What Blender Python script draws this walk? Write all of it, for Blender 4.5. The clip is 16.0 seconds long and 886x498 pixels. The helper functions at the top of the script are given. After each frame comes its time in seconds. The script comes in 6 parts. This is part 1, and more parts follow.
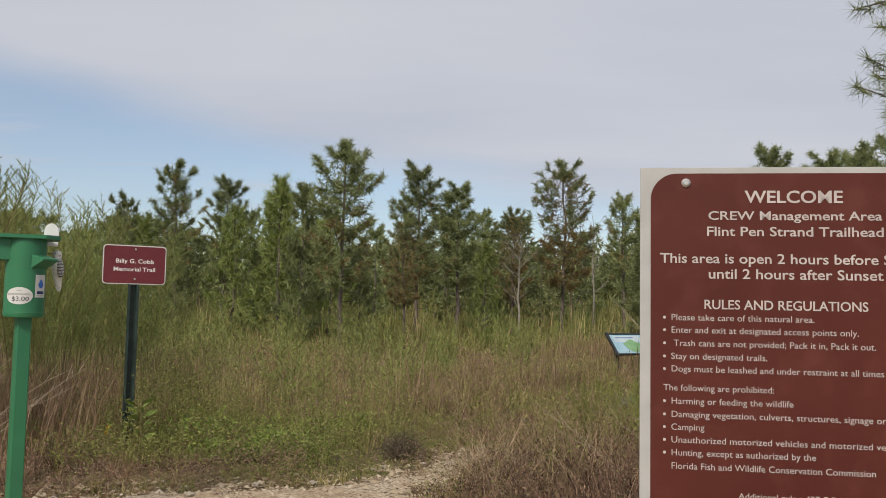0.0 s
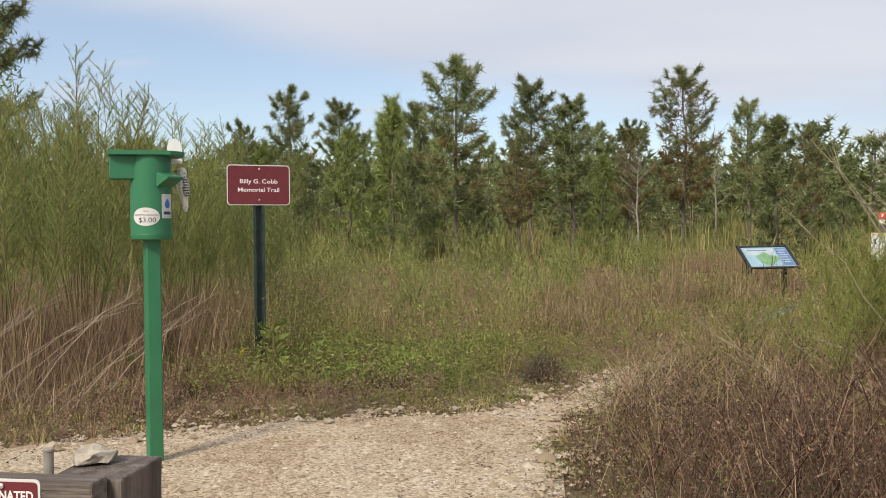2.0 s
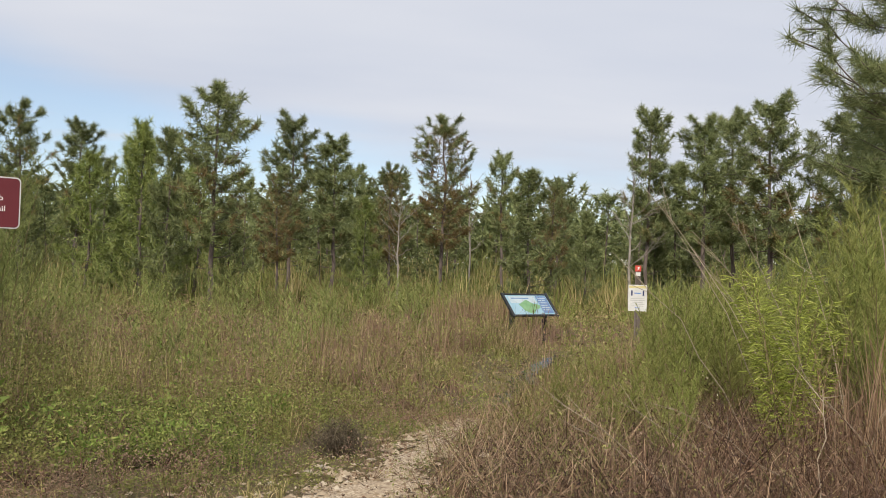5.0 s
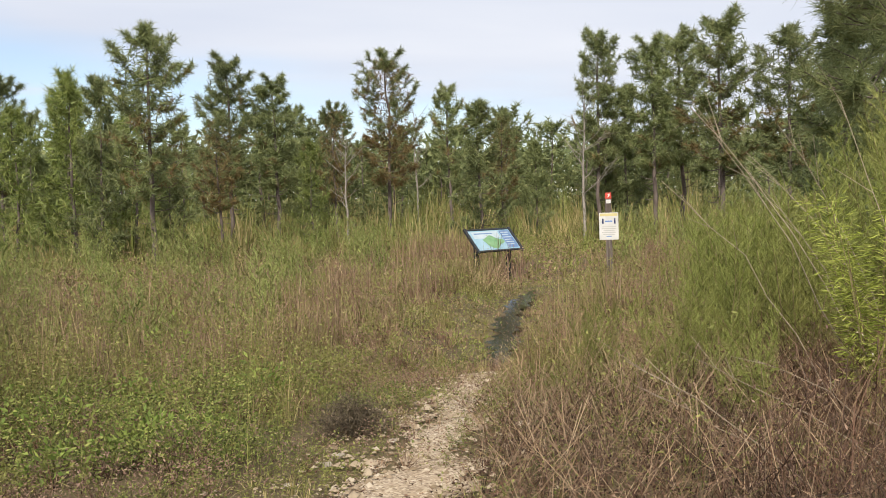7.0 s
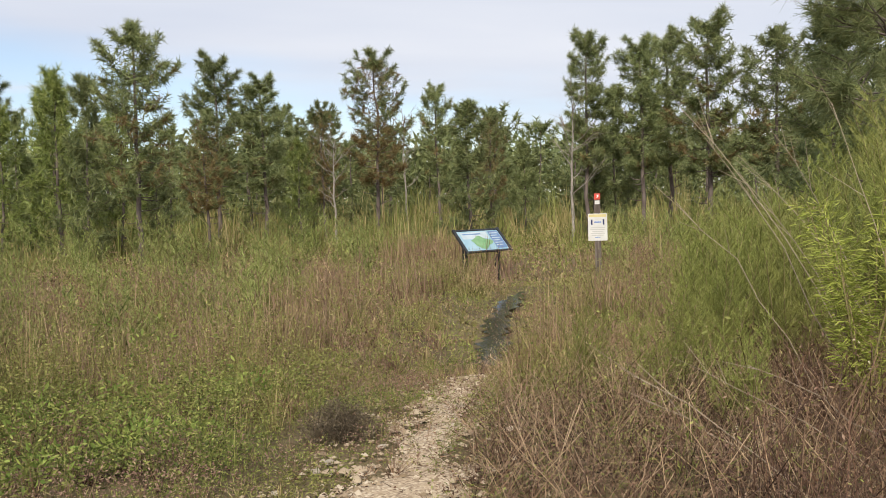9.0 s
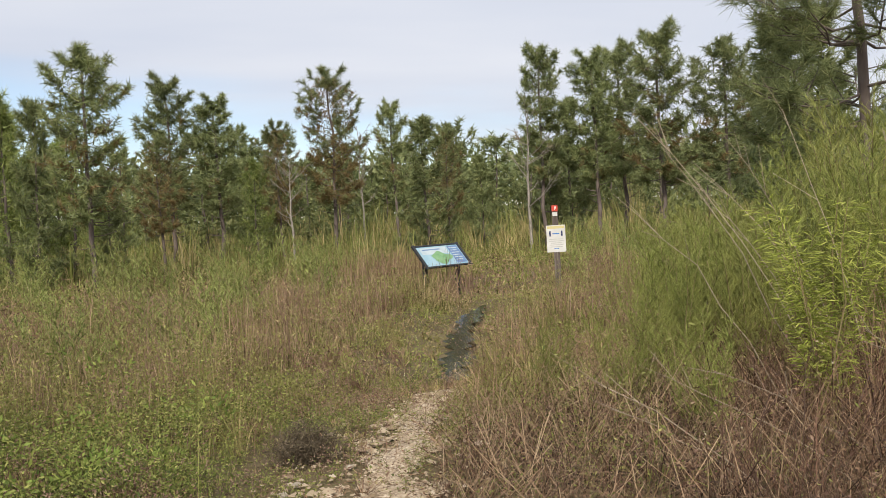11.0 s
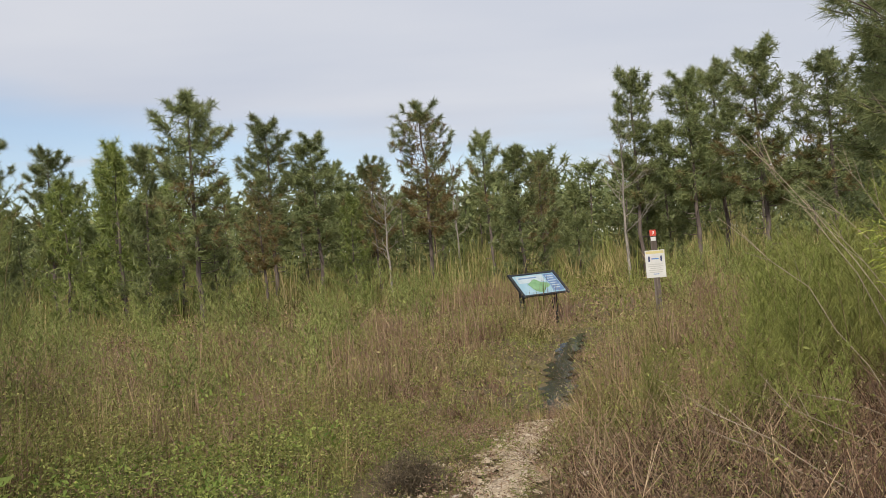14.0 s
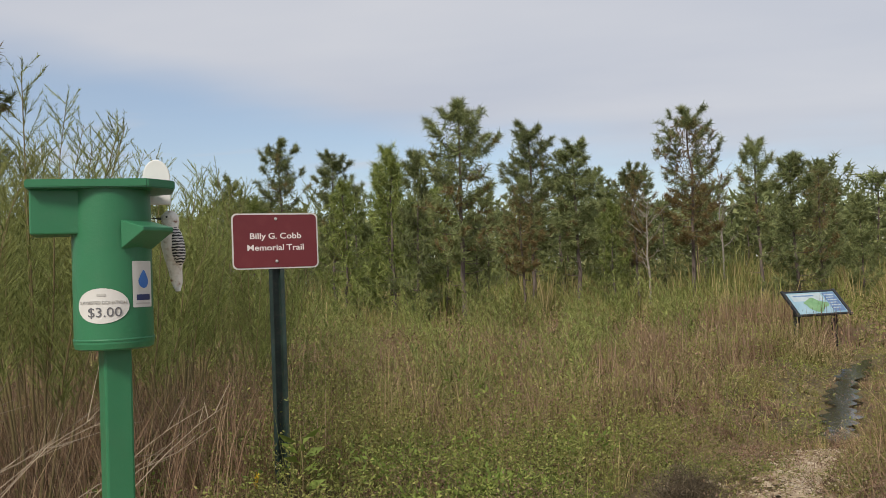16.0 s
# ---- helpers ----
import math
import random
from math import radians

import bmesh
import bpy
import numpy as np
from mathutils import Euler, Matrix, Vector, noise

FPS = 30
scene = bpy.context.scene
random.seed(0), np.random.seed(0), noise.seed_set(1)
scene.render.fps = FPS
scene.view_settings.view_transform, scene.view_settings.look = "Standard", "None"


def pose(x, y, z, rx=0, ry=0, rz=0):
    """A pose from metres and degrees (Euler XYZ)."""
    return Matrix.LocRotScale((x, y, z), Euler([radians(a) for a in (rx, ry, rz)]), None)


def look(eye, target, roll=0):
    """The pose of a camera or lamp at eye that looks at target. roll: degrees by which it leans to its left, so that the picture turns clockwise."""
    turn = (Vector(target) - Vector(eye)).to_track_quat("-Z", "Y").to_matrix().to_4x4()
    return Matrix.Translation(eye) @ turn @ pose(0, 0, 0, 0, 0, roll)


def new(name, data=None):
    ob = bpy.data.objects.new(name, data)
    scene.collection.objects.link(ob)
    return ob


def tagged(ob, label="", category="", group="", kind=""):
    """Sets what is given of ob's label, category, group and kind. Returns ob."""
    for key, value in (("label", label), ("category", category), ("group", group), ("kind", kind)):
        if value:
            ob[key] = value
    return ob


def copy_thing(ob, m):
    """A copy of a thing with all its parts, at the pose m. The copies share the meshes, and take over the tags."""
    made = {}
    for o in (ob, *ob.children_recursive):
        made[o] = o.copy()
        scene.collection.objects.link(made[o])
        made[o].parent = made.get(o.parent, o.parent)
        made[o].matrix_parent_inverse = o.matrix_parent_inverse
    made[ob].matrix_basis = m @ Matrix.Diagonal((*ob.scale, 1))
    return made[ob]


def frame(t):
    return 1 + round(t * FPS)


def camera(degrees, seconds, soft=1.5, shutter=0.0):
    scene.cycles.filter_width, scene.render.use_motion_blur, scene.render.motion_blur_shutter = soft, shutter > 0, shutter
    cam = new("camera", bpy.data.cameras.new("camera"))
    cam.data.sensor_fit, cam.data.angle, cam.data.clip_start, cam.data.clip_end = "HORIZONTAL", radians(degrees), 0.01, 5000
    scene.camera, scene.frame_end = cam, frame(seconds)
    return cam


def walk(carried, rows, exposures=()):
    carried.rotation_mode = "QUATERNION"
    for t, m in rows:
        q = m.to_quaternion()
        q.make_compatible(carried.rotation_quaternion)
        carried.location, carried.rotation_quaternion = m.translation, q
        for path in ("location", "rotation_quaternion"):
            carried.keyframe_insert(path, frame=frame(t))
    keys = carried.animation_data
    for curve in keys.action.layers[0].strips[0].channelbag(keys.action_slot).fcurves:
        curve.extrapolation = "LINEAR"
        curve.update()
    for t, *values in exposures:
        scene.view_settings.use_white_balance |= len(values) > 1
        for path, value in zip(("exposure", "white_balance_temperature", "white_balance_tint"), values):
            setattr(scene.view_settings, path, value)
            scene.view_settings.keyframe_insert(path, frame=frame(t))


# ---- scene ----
cam = camera(55.0, 16.0, soft=0.6)
PATH = [
    (0, (-0.182, -1.149, 1.285), (-0.179, 0.846, 1.426), 1.1),
    (0.5, (-0.346, -1.072, 1.281), (-0.457, 0.924, 1.344), -0.6),
    (1, (-0.288, -0.916, 1.258), (-0.443, 1.077, 1.309), 0.6),
    (1.5, (-0.453, -0.872, 1.295), (-0.682, 1.114, 1.243), -0.9),
    (2, (-0.4, -0.677, 1.251), (-0.653, 1.306, 1.201), -0.4),
    (2.5, (-0.512, -0.546, 1.286), (-0.705, 1.444, 1.238), 0.0),
    (3, (-0.565, -0.388, 1.281), (-0.657, 1.609, 1.223), -1.3),
    (3.5, (-0.577, -0.175, 1.267), (-0.528, 1.824, 1.218), -0.6),
    (4, (-0.804, -0.066, 1.309), (-0.702, 1.931, 1.254), -0.6),
    (4.5, (-0.887, 0.081, 1.296), (-0.751, 2.075, 1.224), -0.9),
    (5, (-0.734, 0.317, 1.256), (-0.412, 2.29, 1.308), 1.7),
    (7.3, (-1.021, 1.195, 1.308), (-0.563, 3.139, 1.203), -2.0),
    (7.5, (-1.006, 1.184, 1.301), (-0.545, 3.127, 1.197), -1.9),
    (8, (-1.009, 1.192, 1.314), (-0.542, 3.134, 1.211), -1.8),
    (10.5, (-0.993, 1.255, 1.325), (-0.447, 3.177, 1.246), -2.9),
    (11, (-1.015, 1.25, 1.319), (-0.438, 3.164, 1.252), -3.5),
    (11.5, (-0.985, 1.222, 1.324), (-0.391, 3.131, 1.272), -3.3),
    (12, (-0.968, 1.244, 1.332), (-0.353, 3.147, 1.299), -3.4),
    (12.5, (-0.984, 1.296, 1.327), (-0.363, 3.197, 1.311), -3.7),
    (13, (-0.948, 1.266, 1.278), (-0.331, 3.169, 1.271), -3.1),
    (13.5, (-0.954, 1.248, 1.27), (-0.344, 3.153, 1.26), -3.8),
    (14, (-1.044, 1.235, 1.319), (-0.677, 3.201, 1.338), -5.1),
    (14.5, (-1.16, 1.125, 1.395), (-1.352, 3.114, 1.49), -3.5),
    (15, (-1.195, 1.125, 1.383), (-1.482, 3.102, 1.48), -2.3),
    (15.5, (-1.206, 1.115, 1.373), (-1.502, 3.09, 1.472), -2.3),
    (16, (-1.207, 1.1, 1.343), (-1.43, 3.086, 1.413), -2.3),
]
walk(cam, [(t, look(eye, target, roll)) for t, eye, target, roll in PATH],
     exposures=[(0, -0.27), (1, -0.09), (3.5, 0.10), (5, 0.04), (7.3, 0.28), (8.2, 0.24), (10.5, 0.17), (12, 0.06), (13, -0.05), (14, -0.06), (14.6, -0.21), (16, -0.21)])

# ---- world and sun ----
world = bpy.data.worlds.new("world")
scene.world = world
world.use_nodes = True
wn, wl = world.node_tree.nodes, world.node_tree.links
wn.clear()


def wmath(op, a, b):
    n = wn.new("ShaderNodeMath")
    n.operation = op
    for i, v in enumerate((a, b)):
        if isinstance(v, (int, float)):
            n.inputs[i].default_value = v
        else:
            wl.new(v, n.inputs[i])
    return n.outputs[0]


SUN_ELEV, SUN_AZ = 42.0, 203.0  # degrees; azimuth clockwise from +y
sky = wn.new("ShaderNodeTexSky")
sky.sky_type, sky.sun_disc = "NISHITA", False
sky.sun_elevation, sky.sun_rotation = radians(SUN_ELEV), radians(SUN_AZ)
sky.air_density, sky.dust_density, sky.ozone_density = 1.0, 1.0, 1.5
bg_sky = wn.new("ShaderNodeBackground")
bg_sky.inputs["Strength"].default_value = 0.15
wl.new(sky.outputs[0], bg_sky.inputs["Color"])

tc = wn.new("ShaderNodeTexCoord")
sep = wn.new("ShaderNodeSeparateXYZ")
wl.new(tc.outputs["Generated"], sep.inputs[0])
# a cloud sheet seen in perspective, whose edge falls towards +x
flat = wn.new("ShaderNodeCombineXYZ")
depth = wmath("ADD", wmath("MAXIMUM", sep.outputs["Z"], 0.0), 0.09)
wl.new(wmath("DIVIDE", sep.outputs["X"], depth), flat.inputs[0])
wl.new(wmath("DIVIDE", sep.outputs["Y"], depth), flat.inputs[1])


def cloud_noise(scale, detail, sx, sy, offset):
    mp = wn.new("ShaderNodeMapping")
    mp.inputs["Scale"].default_value = (sx, sy, 1)
    mp.inputs["Location"].default_value = (offset, offset * 0.7, 0)
    wl.new(flat.outputs[0], mp.inputs["Vector"])
    n = wn.new("ShaderNodeTexNoise")
    n.inputs["Scale"].default_value, n.inputs["Detail"].default_value = scale, detail
    wl.new(mp.outputs[0], n.inputs["Vector"])
    return n.outputs["Fac"]


edge = wmath("ADD", wmath("ADD", sep.outputs["Z"], wmath("MULTIPLY", sep.outputs["X"], 0.2)), wmath("MULTIPLY", sep.outputs["Y"], -0.165))
edge = wmath("ADD", edge, wmath("MULTIPLY", wmath("SUBTRACT", cloud_noise(0.5, 4, 1.0, 1.3, 3.1), 0.5), 0.16))
sheet = wn.new("ShaderNodeMapRange")
sheet.interpolation_type = "SMOOTHSTEP"
wl.new(edge, sheet.inputs["Value"])
sheet.inputs["From Min"].default_value, sheet.inputs["From Max"].default_value = -0.035, 0.045
# small streaks of cloud in the clear part
streak = wn.new("ShaderNodeMapRange")
streak.interpolation_type = "SMOOTHSTEP"
wl.new(cloud_noise(0.9, 5, 0.55, 1.3, 11.3), streak.inputs["Value"])
streak.inputs["From Min"].default_value, streak.inputs["From Max"].default_value = 0.52, 0.74
streak.inputs["To Max"].default_value = 0.75
cover = wmath("MAXIMUM", wmath("ADD", wmath("MULTIPLY", sheet.outputs[0], 0.67), 0.27), streak.outputs[0])

shade = wn.new("ShaderNodeValToRGB")
shade.color_ramp.elements[0].position, shade.color_ramp.elements[0].color = 0.3, (0.60, 0.635, 0.73, 1)
shade.color_ramp.elements[1].position, shade.color_ramp.elements[1].color = 0.72, (0.74, 0.75, 0.80, 1)
wl.new(cloud_noise(0.45, 4, 1.0, 2.0, 7.7), shade.inputs["Fac"])
bg_cloud = wn.new("ShaderNodeBackground")
bg_cloud.inputs["Strength"].default_value = 1.0
wl.new(shade.outputs[0], bg_cloud.inputs["Color"])
mix_w = wn.new("ShaderNodeMixShader")
wl.new(cover, mix_w.inputs[0])
wl.new(bg_sky.outputs[0], mix_w.inputs[1])
wl.new(bg_cloud.outputs[0], mix_w.inputs[2])
out_w = wn.new("ShaderNodeOutputWorld")
wl.new(mix_w.outputs[0], out_w.inputs["Surface"])

sun_data = bpy.data.lights.new("sun", "SUN")
sun_data.energy, sun_data.angle, sun_data.color = 3.9, radians(13), (1.0, 0.93, 0.82)
sun = new("sun", sun_data)
sa, se = radians(SUN_AZ), radians(SUN_ELEV)
sun_dir = Vector((math.sin(sa) * math.cos(se), math.cos(sa) * math.cos(se), math.sin(se)))
sun.matrix_world = look(sun_dir * 50, (0, 0, 0))
scene.view_settings.exposure = 0.0

# ---- materials ----
def new_mat(name):
    m = bpy.data.materials.new(name)
    m.use_nodes = True
    m.node_tree.nodes.clear()
    return m, m.node_tree.nodes, m.node_tree.links


def ramp(nodes, links, fac, stops):
    r = nodes.new("ShaderNodeValToRGB")
    el = r.color_ramp.elements
    while len(el) < len(stops):
        el.new(0.5)
    for e, (p, c) in zip(el, stops):
        e.position, e.color = p, (*c, 1)
    links.new(fac, r.inputs["Fac"])
    return r.outputs["Color"]


def noise_of(nodes, links, scale, detail=4, coord="Object", stretch=(1, 1, 1)):
    t = nodes.new("ShaderNodeTexCoord")
    mp = nodes.new("ShaderNodeMapping")
    mp.inputs["Scale"].default_value = stretch
    links.new(t.outputs[coord], mp.inputs["Vector"])
    n = nodes.new("ShaderNodeTexNoise")
    n.inputs["Scale"].default_value, n.inputs["Detail"].default_value = scale, detail
    links.new(mp.outputs[0], n.inputs["Vector"])
    return n.outputs["Fac"]


def blend(nodes, links, a, b, fac, mode="MIX"):
    m = nodes.new("ShaderNodeMix")
    m.data_type, m.blend_type = "RGBA", mode
    for sock, v in ((m.inputs[6], a), (m.inputs[7], b)):
        if isinstance(v, tuple):
            sock.default_value = (*v, 1)
        else:
            links.new(v, sock)
    if isinstance(fac, (int, float)):
        m.inputs[0].default_value = fac
    else:
        links.new(fac, m.inputs[0])
    return m.outputs[2]


def surface(name, stops, scale=6.0, rough=0.6, metal=0.0, bump=0.0, bump_scale=60.0, dirt=0.0, dirt_colour=(0.12, 0.10, 0.07), stretch=(1, 1, 1), spec=0.5):
    """A hard surface: a colour ramp over noise, worn by a second, finer noise, with fine relief."""
    m, n, l = new_mat(name)
    col = ramp(n, l, noise_of(n, l, scale, 5, stretch=stretch), stops)
    if dirt:
        mask = n.new("ShaderNodeMapRange")
        l.new(noise_of(n, l, scale * 3.7, 6), mask.inputs["Value"])
        mask.inputs["From Min"].default_value, mask.inputs["From Max"].default_value, mask.inputs["To Max"].default_value = 0.5, 0.75, dirt
        col = blend(n, l, col, dirt_colour, mask.outputs[0])
    p = n.new("ShaderNodeBsdfPrincipled")
    l.new(col, p.inputs["Base Color"])
    p.inputs["Roughness"].default_value, p.inputs["Metallic"].default_value = rough, metal
    p.inputs["Specular IOR Level"].default_value = spec
    if bump:
        b = n.new("ShaderNodeBump")
        b.inputs["Strength"].default_value, b.inputs["Distance"].default_value = bump, 0.01
        l.new(noise_of(n, l, bump_scale, 6, stretch=stretch), b.inputs["Height"])
        l.new(b.outputs[0], p.inputs["Normal"])
    o = n.new("ShaderNodeOutputMaterial")
    l.new(p.outputs[0], o.inputs["Surface"])
    return m


def foliage(name, stops, patch=None, fleck=None, patch_scale=0.5, through_light=0.16, rough=0.7):
    """Leaves and stalks: every blade its own tone, drifting in patches, some light passing through."""
    m, n, l = new_mat(name)
    g = n.new("ShaderNodeNewGeometry")
    col = ramp(n, l, g.outputs["Random Per Island"], stops)
    info = n.new("ShaderNodeObjectInfo")
    if patch:
        f = n.new("ShaderNodeMapRange")
        t = n.new("ShaderNodeTexNoise")
        t.inputs["Scale"].default_value, t.inputs["Detail"].default_value = patch_scale, 3
        l.new(g.outputs["Position"], t.inputs["Vector"])
        l.new(t.outputs["Fac"], f.inputs["Value"])
        f.inputs["From Min"].default_value, f.inputs["From Max"].default_value, f.inputs["To Max"].default_value = 0.42, 0.62, 0.42
        col = blend(n, l, col, patch, f.outputs[0])
    if fleck:
        f2 = n.new("ShaderNodeMapRange")
        t2 = n.new("ShaderNodeTexNoise")
        t2.inputs["Scale"].default_value, t2.inputs["Detail"].default_value = patch_scale * 5.5, 2
        l.new(g.outputs["Position"], t2.inputs["Vector"])
        l.new(t2.outputs["Fac"], f2.inputs["Value"])
        f2.inputs["From Min"].default_value, f2.inputs["From Max"].default_value, f2.inputs["To Max"].default_value = 0.5, 0.66, 0.45
        col = blend(n, l, col, fleck, f2.outputs[0])
    hsv = n.new("ShaderNodeHueSaturation")
    tone = n.new("ShaderNodeMapRange")
    l.new(info.outputs["Random"], tone.inputs["Value"])
    tone.inputs["To Min"].default_value, tone.inputs["To Max"].default_value = 0.8, 1.2
    l.new(tone.outputs[0], hsv.inputs["Value"])
    l.new(col, hsv.inputs["Color"])
    d = n.new("ShaderNodeBsdfPrincipled")
    d.inputs["Roughness"].default_value, d.inputs["Specular IOR Level"].default_value = rough, 0.25
    l.new(hsv.outputs[0], d.inputs["Base Color"])
    tr = n.new("ShaderNodeBsdfTranslucent")
    l.new(hsv.outputs[0], tr.inputs["Color"])
    mx = n.new("ShaderNodeMixShader")
    mx.inputs[0].default_value = through_light
    l.new(d.outputs[0], mx.inputs[1])
    l.new(tr.outputs[0], mx.inputs[2])
    o = n.new("ShaderNodeOutputMaterial")
    l.new(mx.outputs[0], o.inputs["Surface"])
    return m


def ground_mat(name, stops, scale, fine_scale, fine, bump):
    m, n, l = new_mat(name)
    col = ramp(n, l, noise_of(n, l, scale, 6), stops)
    col = blend(n, l, col, ramp(n, l, noise_of(n, l, fine_scale, 4), fine), 0.5, "MULTIPLY")
    p = n.new("ShaderNodeBsdfPrincipled")
    p.inputs["Roughness"].default_value, p.inputs["Specular IOR Level"].default_value = 0.95, 0.15
    l.new(col, p.inputs["Base Color"])
    b = n.new("ShaderNodeBump")
    b.inputs["Strength"].default_value, b.inputs["Distance"].default_value = bump, 0.02
    l.new(noise_of(n, l, fine_scale * 1.3, 6), b.inputs["Height"])
    l.new(b.outputs[0], p.inputs["Normal"])
    o = n.new("ShaderNodeOutputMaterial")
    l.new(p.outputs[0], o.inputs["Surface"])
    return m


M_SOIL = ground_mat("soil", [(0.3, (0.10, 0.075, 0.042)), (0.7, (0.19, 0.15, 0.08))], 1.3, 40, [(0.3, (0.5, 0.5, 0.5)), (0.7, (1, 1, 1))], 0.8)
def gravel_mat():
    m, n, l = new_mat("gravel")
    t = n.new("ShaderNodeTexCoord")
    cells = n.new("ShaderNodeTexVoronoi")
    cells.inputs["Scale"].default_value = 85
    l.new(t.outputs["Object"], cells.inputs["Vector"])
    sepc = n.new("ShaderNodeSeparateColor")
    l.new(cells.outputs["Color"], sepc.inputs[0])
    chip = ramp(n, l, sepc.outputs[0], [(0.0, (0.19, 0.14, 0.10)), (0.2, (0.34, 0.265, 0.19)), (0.6, (0.44, 0.355, 0.26)), (1.0, (0.60, 0.52, 0.40))])
    wide = ramp(n, l, noise_of(n, l, 2.2, 8), [(0.3, (0.66, 0.58, 0.50)), (0.5, (0.9, 0.86, 0.8)), (0.65, (1, 1, 1))])
    p = n.new("ShaderNodeBsdfPrincipled")
    p.inputs["Roughness"].default_value, p.inputs["Specular IOR Level"].default_value = 0.95, 0.15
    l.new(blend(n, l, chip, wide, 1.0, "MULTIPLY"), p.inputs["Base Color"])
    bp = n.new("ShaderNodeBump")
    bp.invert = True
    bp.inputs["Strength"].default_value, bp.inputs["Distance"].default_value = 0.22, 0.012
    l.new(cells.outputs["Distance"], bp.inputs["Height"])
    l.new(bp.outputs[0], p.inputs["Normal"])
    l.new(p.outputs[0], n.new("ShaderNodeOutputMaterial").inputs["Surface"])
    return m


M_GRAVEL = gravel_mat()
M_STONE = foliage("limestone_chips", [(0.0, (0.202, 0.148, 0.090)), (0.4, (0.319, 0.246, 0.164)), (0.8, (0.395, 0.320, 0.221)), (1.0, (0.487, 0.410, 0.312))], through_light=0.0, rough=0.9)
M_ROCK = surface("pale_rock", [(0.3, (0.26, 0.21, 0.15)), (0.65, (0.46, 0.41, 0.33))], 14, 0.9, bump=0.9, bump_scale=40, dirt=0.6, dirt_colour=(0.16, 0.12, 0.08))
M_WATER_M, _n, _l = new_mat("puddle_water")
_p = _n.new("ShaderNodeBsdfPrincipled")
_p.inputs["Base Color"].default_value = (0.03, 0.028, 0.02, 1)
_p.inputs["Roughness"].default_value = 0.08
_p.inputs["IOR"].default_value = 1.4
_b = _n.new("ShaderNodeBump")
_b.inputs["Strength"].default_value, _b.inputs["Distance"].default_value = 0.18, 0.008
_l.new(noise_of(_n, _l, 9, 3), _b.inputs["Height"])
_l.new(_b.outputs[0], _p.inputs["Normal"])
_l.new(_p.outputs[0], _n.new("ShaderNodeOutputMaterial").inputs["Surface"])
M_WATER = M_WATER_M

M_GREEN_PAINT = surface("green_paint", [(0.3, (0.024, 0.150, 0.066)), (0.7, (0.034, 0.180, 0.082))], 5, 0.38, bump=0.08, bump_scale=120, dirt=0.25, dirt_colour=(0.06, 0.17, 0.09))
M_DARK_POST = surface("dark_green_steel", [(0.3, (0.012, 0.026, 0.021)), (0.7, (0.030, 0.054, 0.046))], 9, 0.5, metal=0.2, bump=0.15, dirt=0.3)
M_MAROON = surface("maroon_sheet", [(0.3, (0.120, 0.015, 0.020)), (0.7, (0.150, 0.021, 0.026))], 3, 0.42, bump=0.03, dirt=0.12, dirt_colour=(0.24, 0.08, 0.07))
M_BROWN_SIGN = surface("brown_sheet", [(0.3, (0.072, 0.014, 0.009)), (0.7, (0.092, 0.020, 0.013))], 2.4, 0.55, spec=0.25, bump=0.03, dirt=0.2, dirt_colour=(0.20, 0.07, 0.05))
M_WHITE_SHEET = surface("white_reflective", [(0.3, (0.56, 0.55, 0.52)), (0.7, (0.66, 0.65, 0.62))], 6, 0.5, dirt=0.25, dirt_colour=(0.5, 0.47, 0.42))
M_GREY_EDGE = surface("weathered_white", [(0.3, (0.36, 0.355, 0.34)), (0.7, (0.45, 0.44, 0.425))], 8, 0.55, dirt=0.4, dirt_colour=(0.36, 0.34, 0.31))
M_TEXT = surface("white_lettering", [(0.3, (0.70, 0.66, 0.63)), (0.7, (0.78, 0.75, 0.72))], 10, 0.5)
M_GREY_TEXT = surface("grey_print", [(0.3, (0.10, 0.10, 0.11)), (0.7, (0.15, 0.15, 0.16))], 10, 0.6)
M_PALE_TEXT = surface("faded_print", [(0.3, (0.42, 0.41, 0.38)), (0.7, (0.50, 0.49, 0.46))], 10, 0.6)
M_BLUE = surface("blue_print", [(0.3, (0.03, 0.12, 0.42)), (0.7, (0.06, 0.20, 0.55))], 12, 0.5)
M_NAVY = surface("navy_print", [(0.3, (0.02, 0.03, 0.10)), (0.7, (0.03, 0.04, 0.13))], 12, 0.5)
M_STEEL = surface("galvanised_bolt", [(0.3, (0.45, 0.44, 0.42)), (0.7, (0.62, 0.61, 0.58))], 40, 0.45, metal=0.7, bump=0.1)
M_WOOD = surface("weathered_timber", [(0.25, (0.055, 0.042, 0.034)), (0.5, (0.115, 0.092, 0.075)), (0.75, (0.20, 0.17, 0.145))], 9, 0.9, bump=1.0, bump_scale=28, stretch=(0.25, 3, 3), dirt=0.4, dirt_colour=(0.05, 0.035, 0.03))
M_WOOD_V = surface("weathered_post", [(0.25, (0.05, 0.038, 0.03)), (0.5, (0.11, 0.086, 0.07)), (0.75, (0.21, 0.175, 0.15))], 9, 0.9, bump=1.0, bump_scale=26, stretch=(3, 3, 0.2), dirt=0.4, dirt_colour=(0.05, 0.035, 0.03))
M_BLACK_FRAME = surface("black_frame", [(0.3, (0.012, 0.013, 0.015)), (0.7, (0.022, 0.024, 0.027))], 6, 0.45)
M_PLASTIC = surface("white_plastic", [(0.3, (0.74, 0.73, 0.70)), (0.7, (0.80, 0.79, 0.77))], 12, 0.45, dirt=0.15, dirt_colour=(0.55, 0.53, 0.48))
M_RED = surface("red_marker", [(0.3, (0.50, 0.05, 0.03)), (0.7, (0.60, 0.08, 0.05))], 12, 0.5)
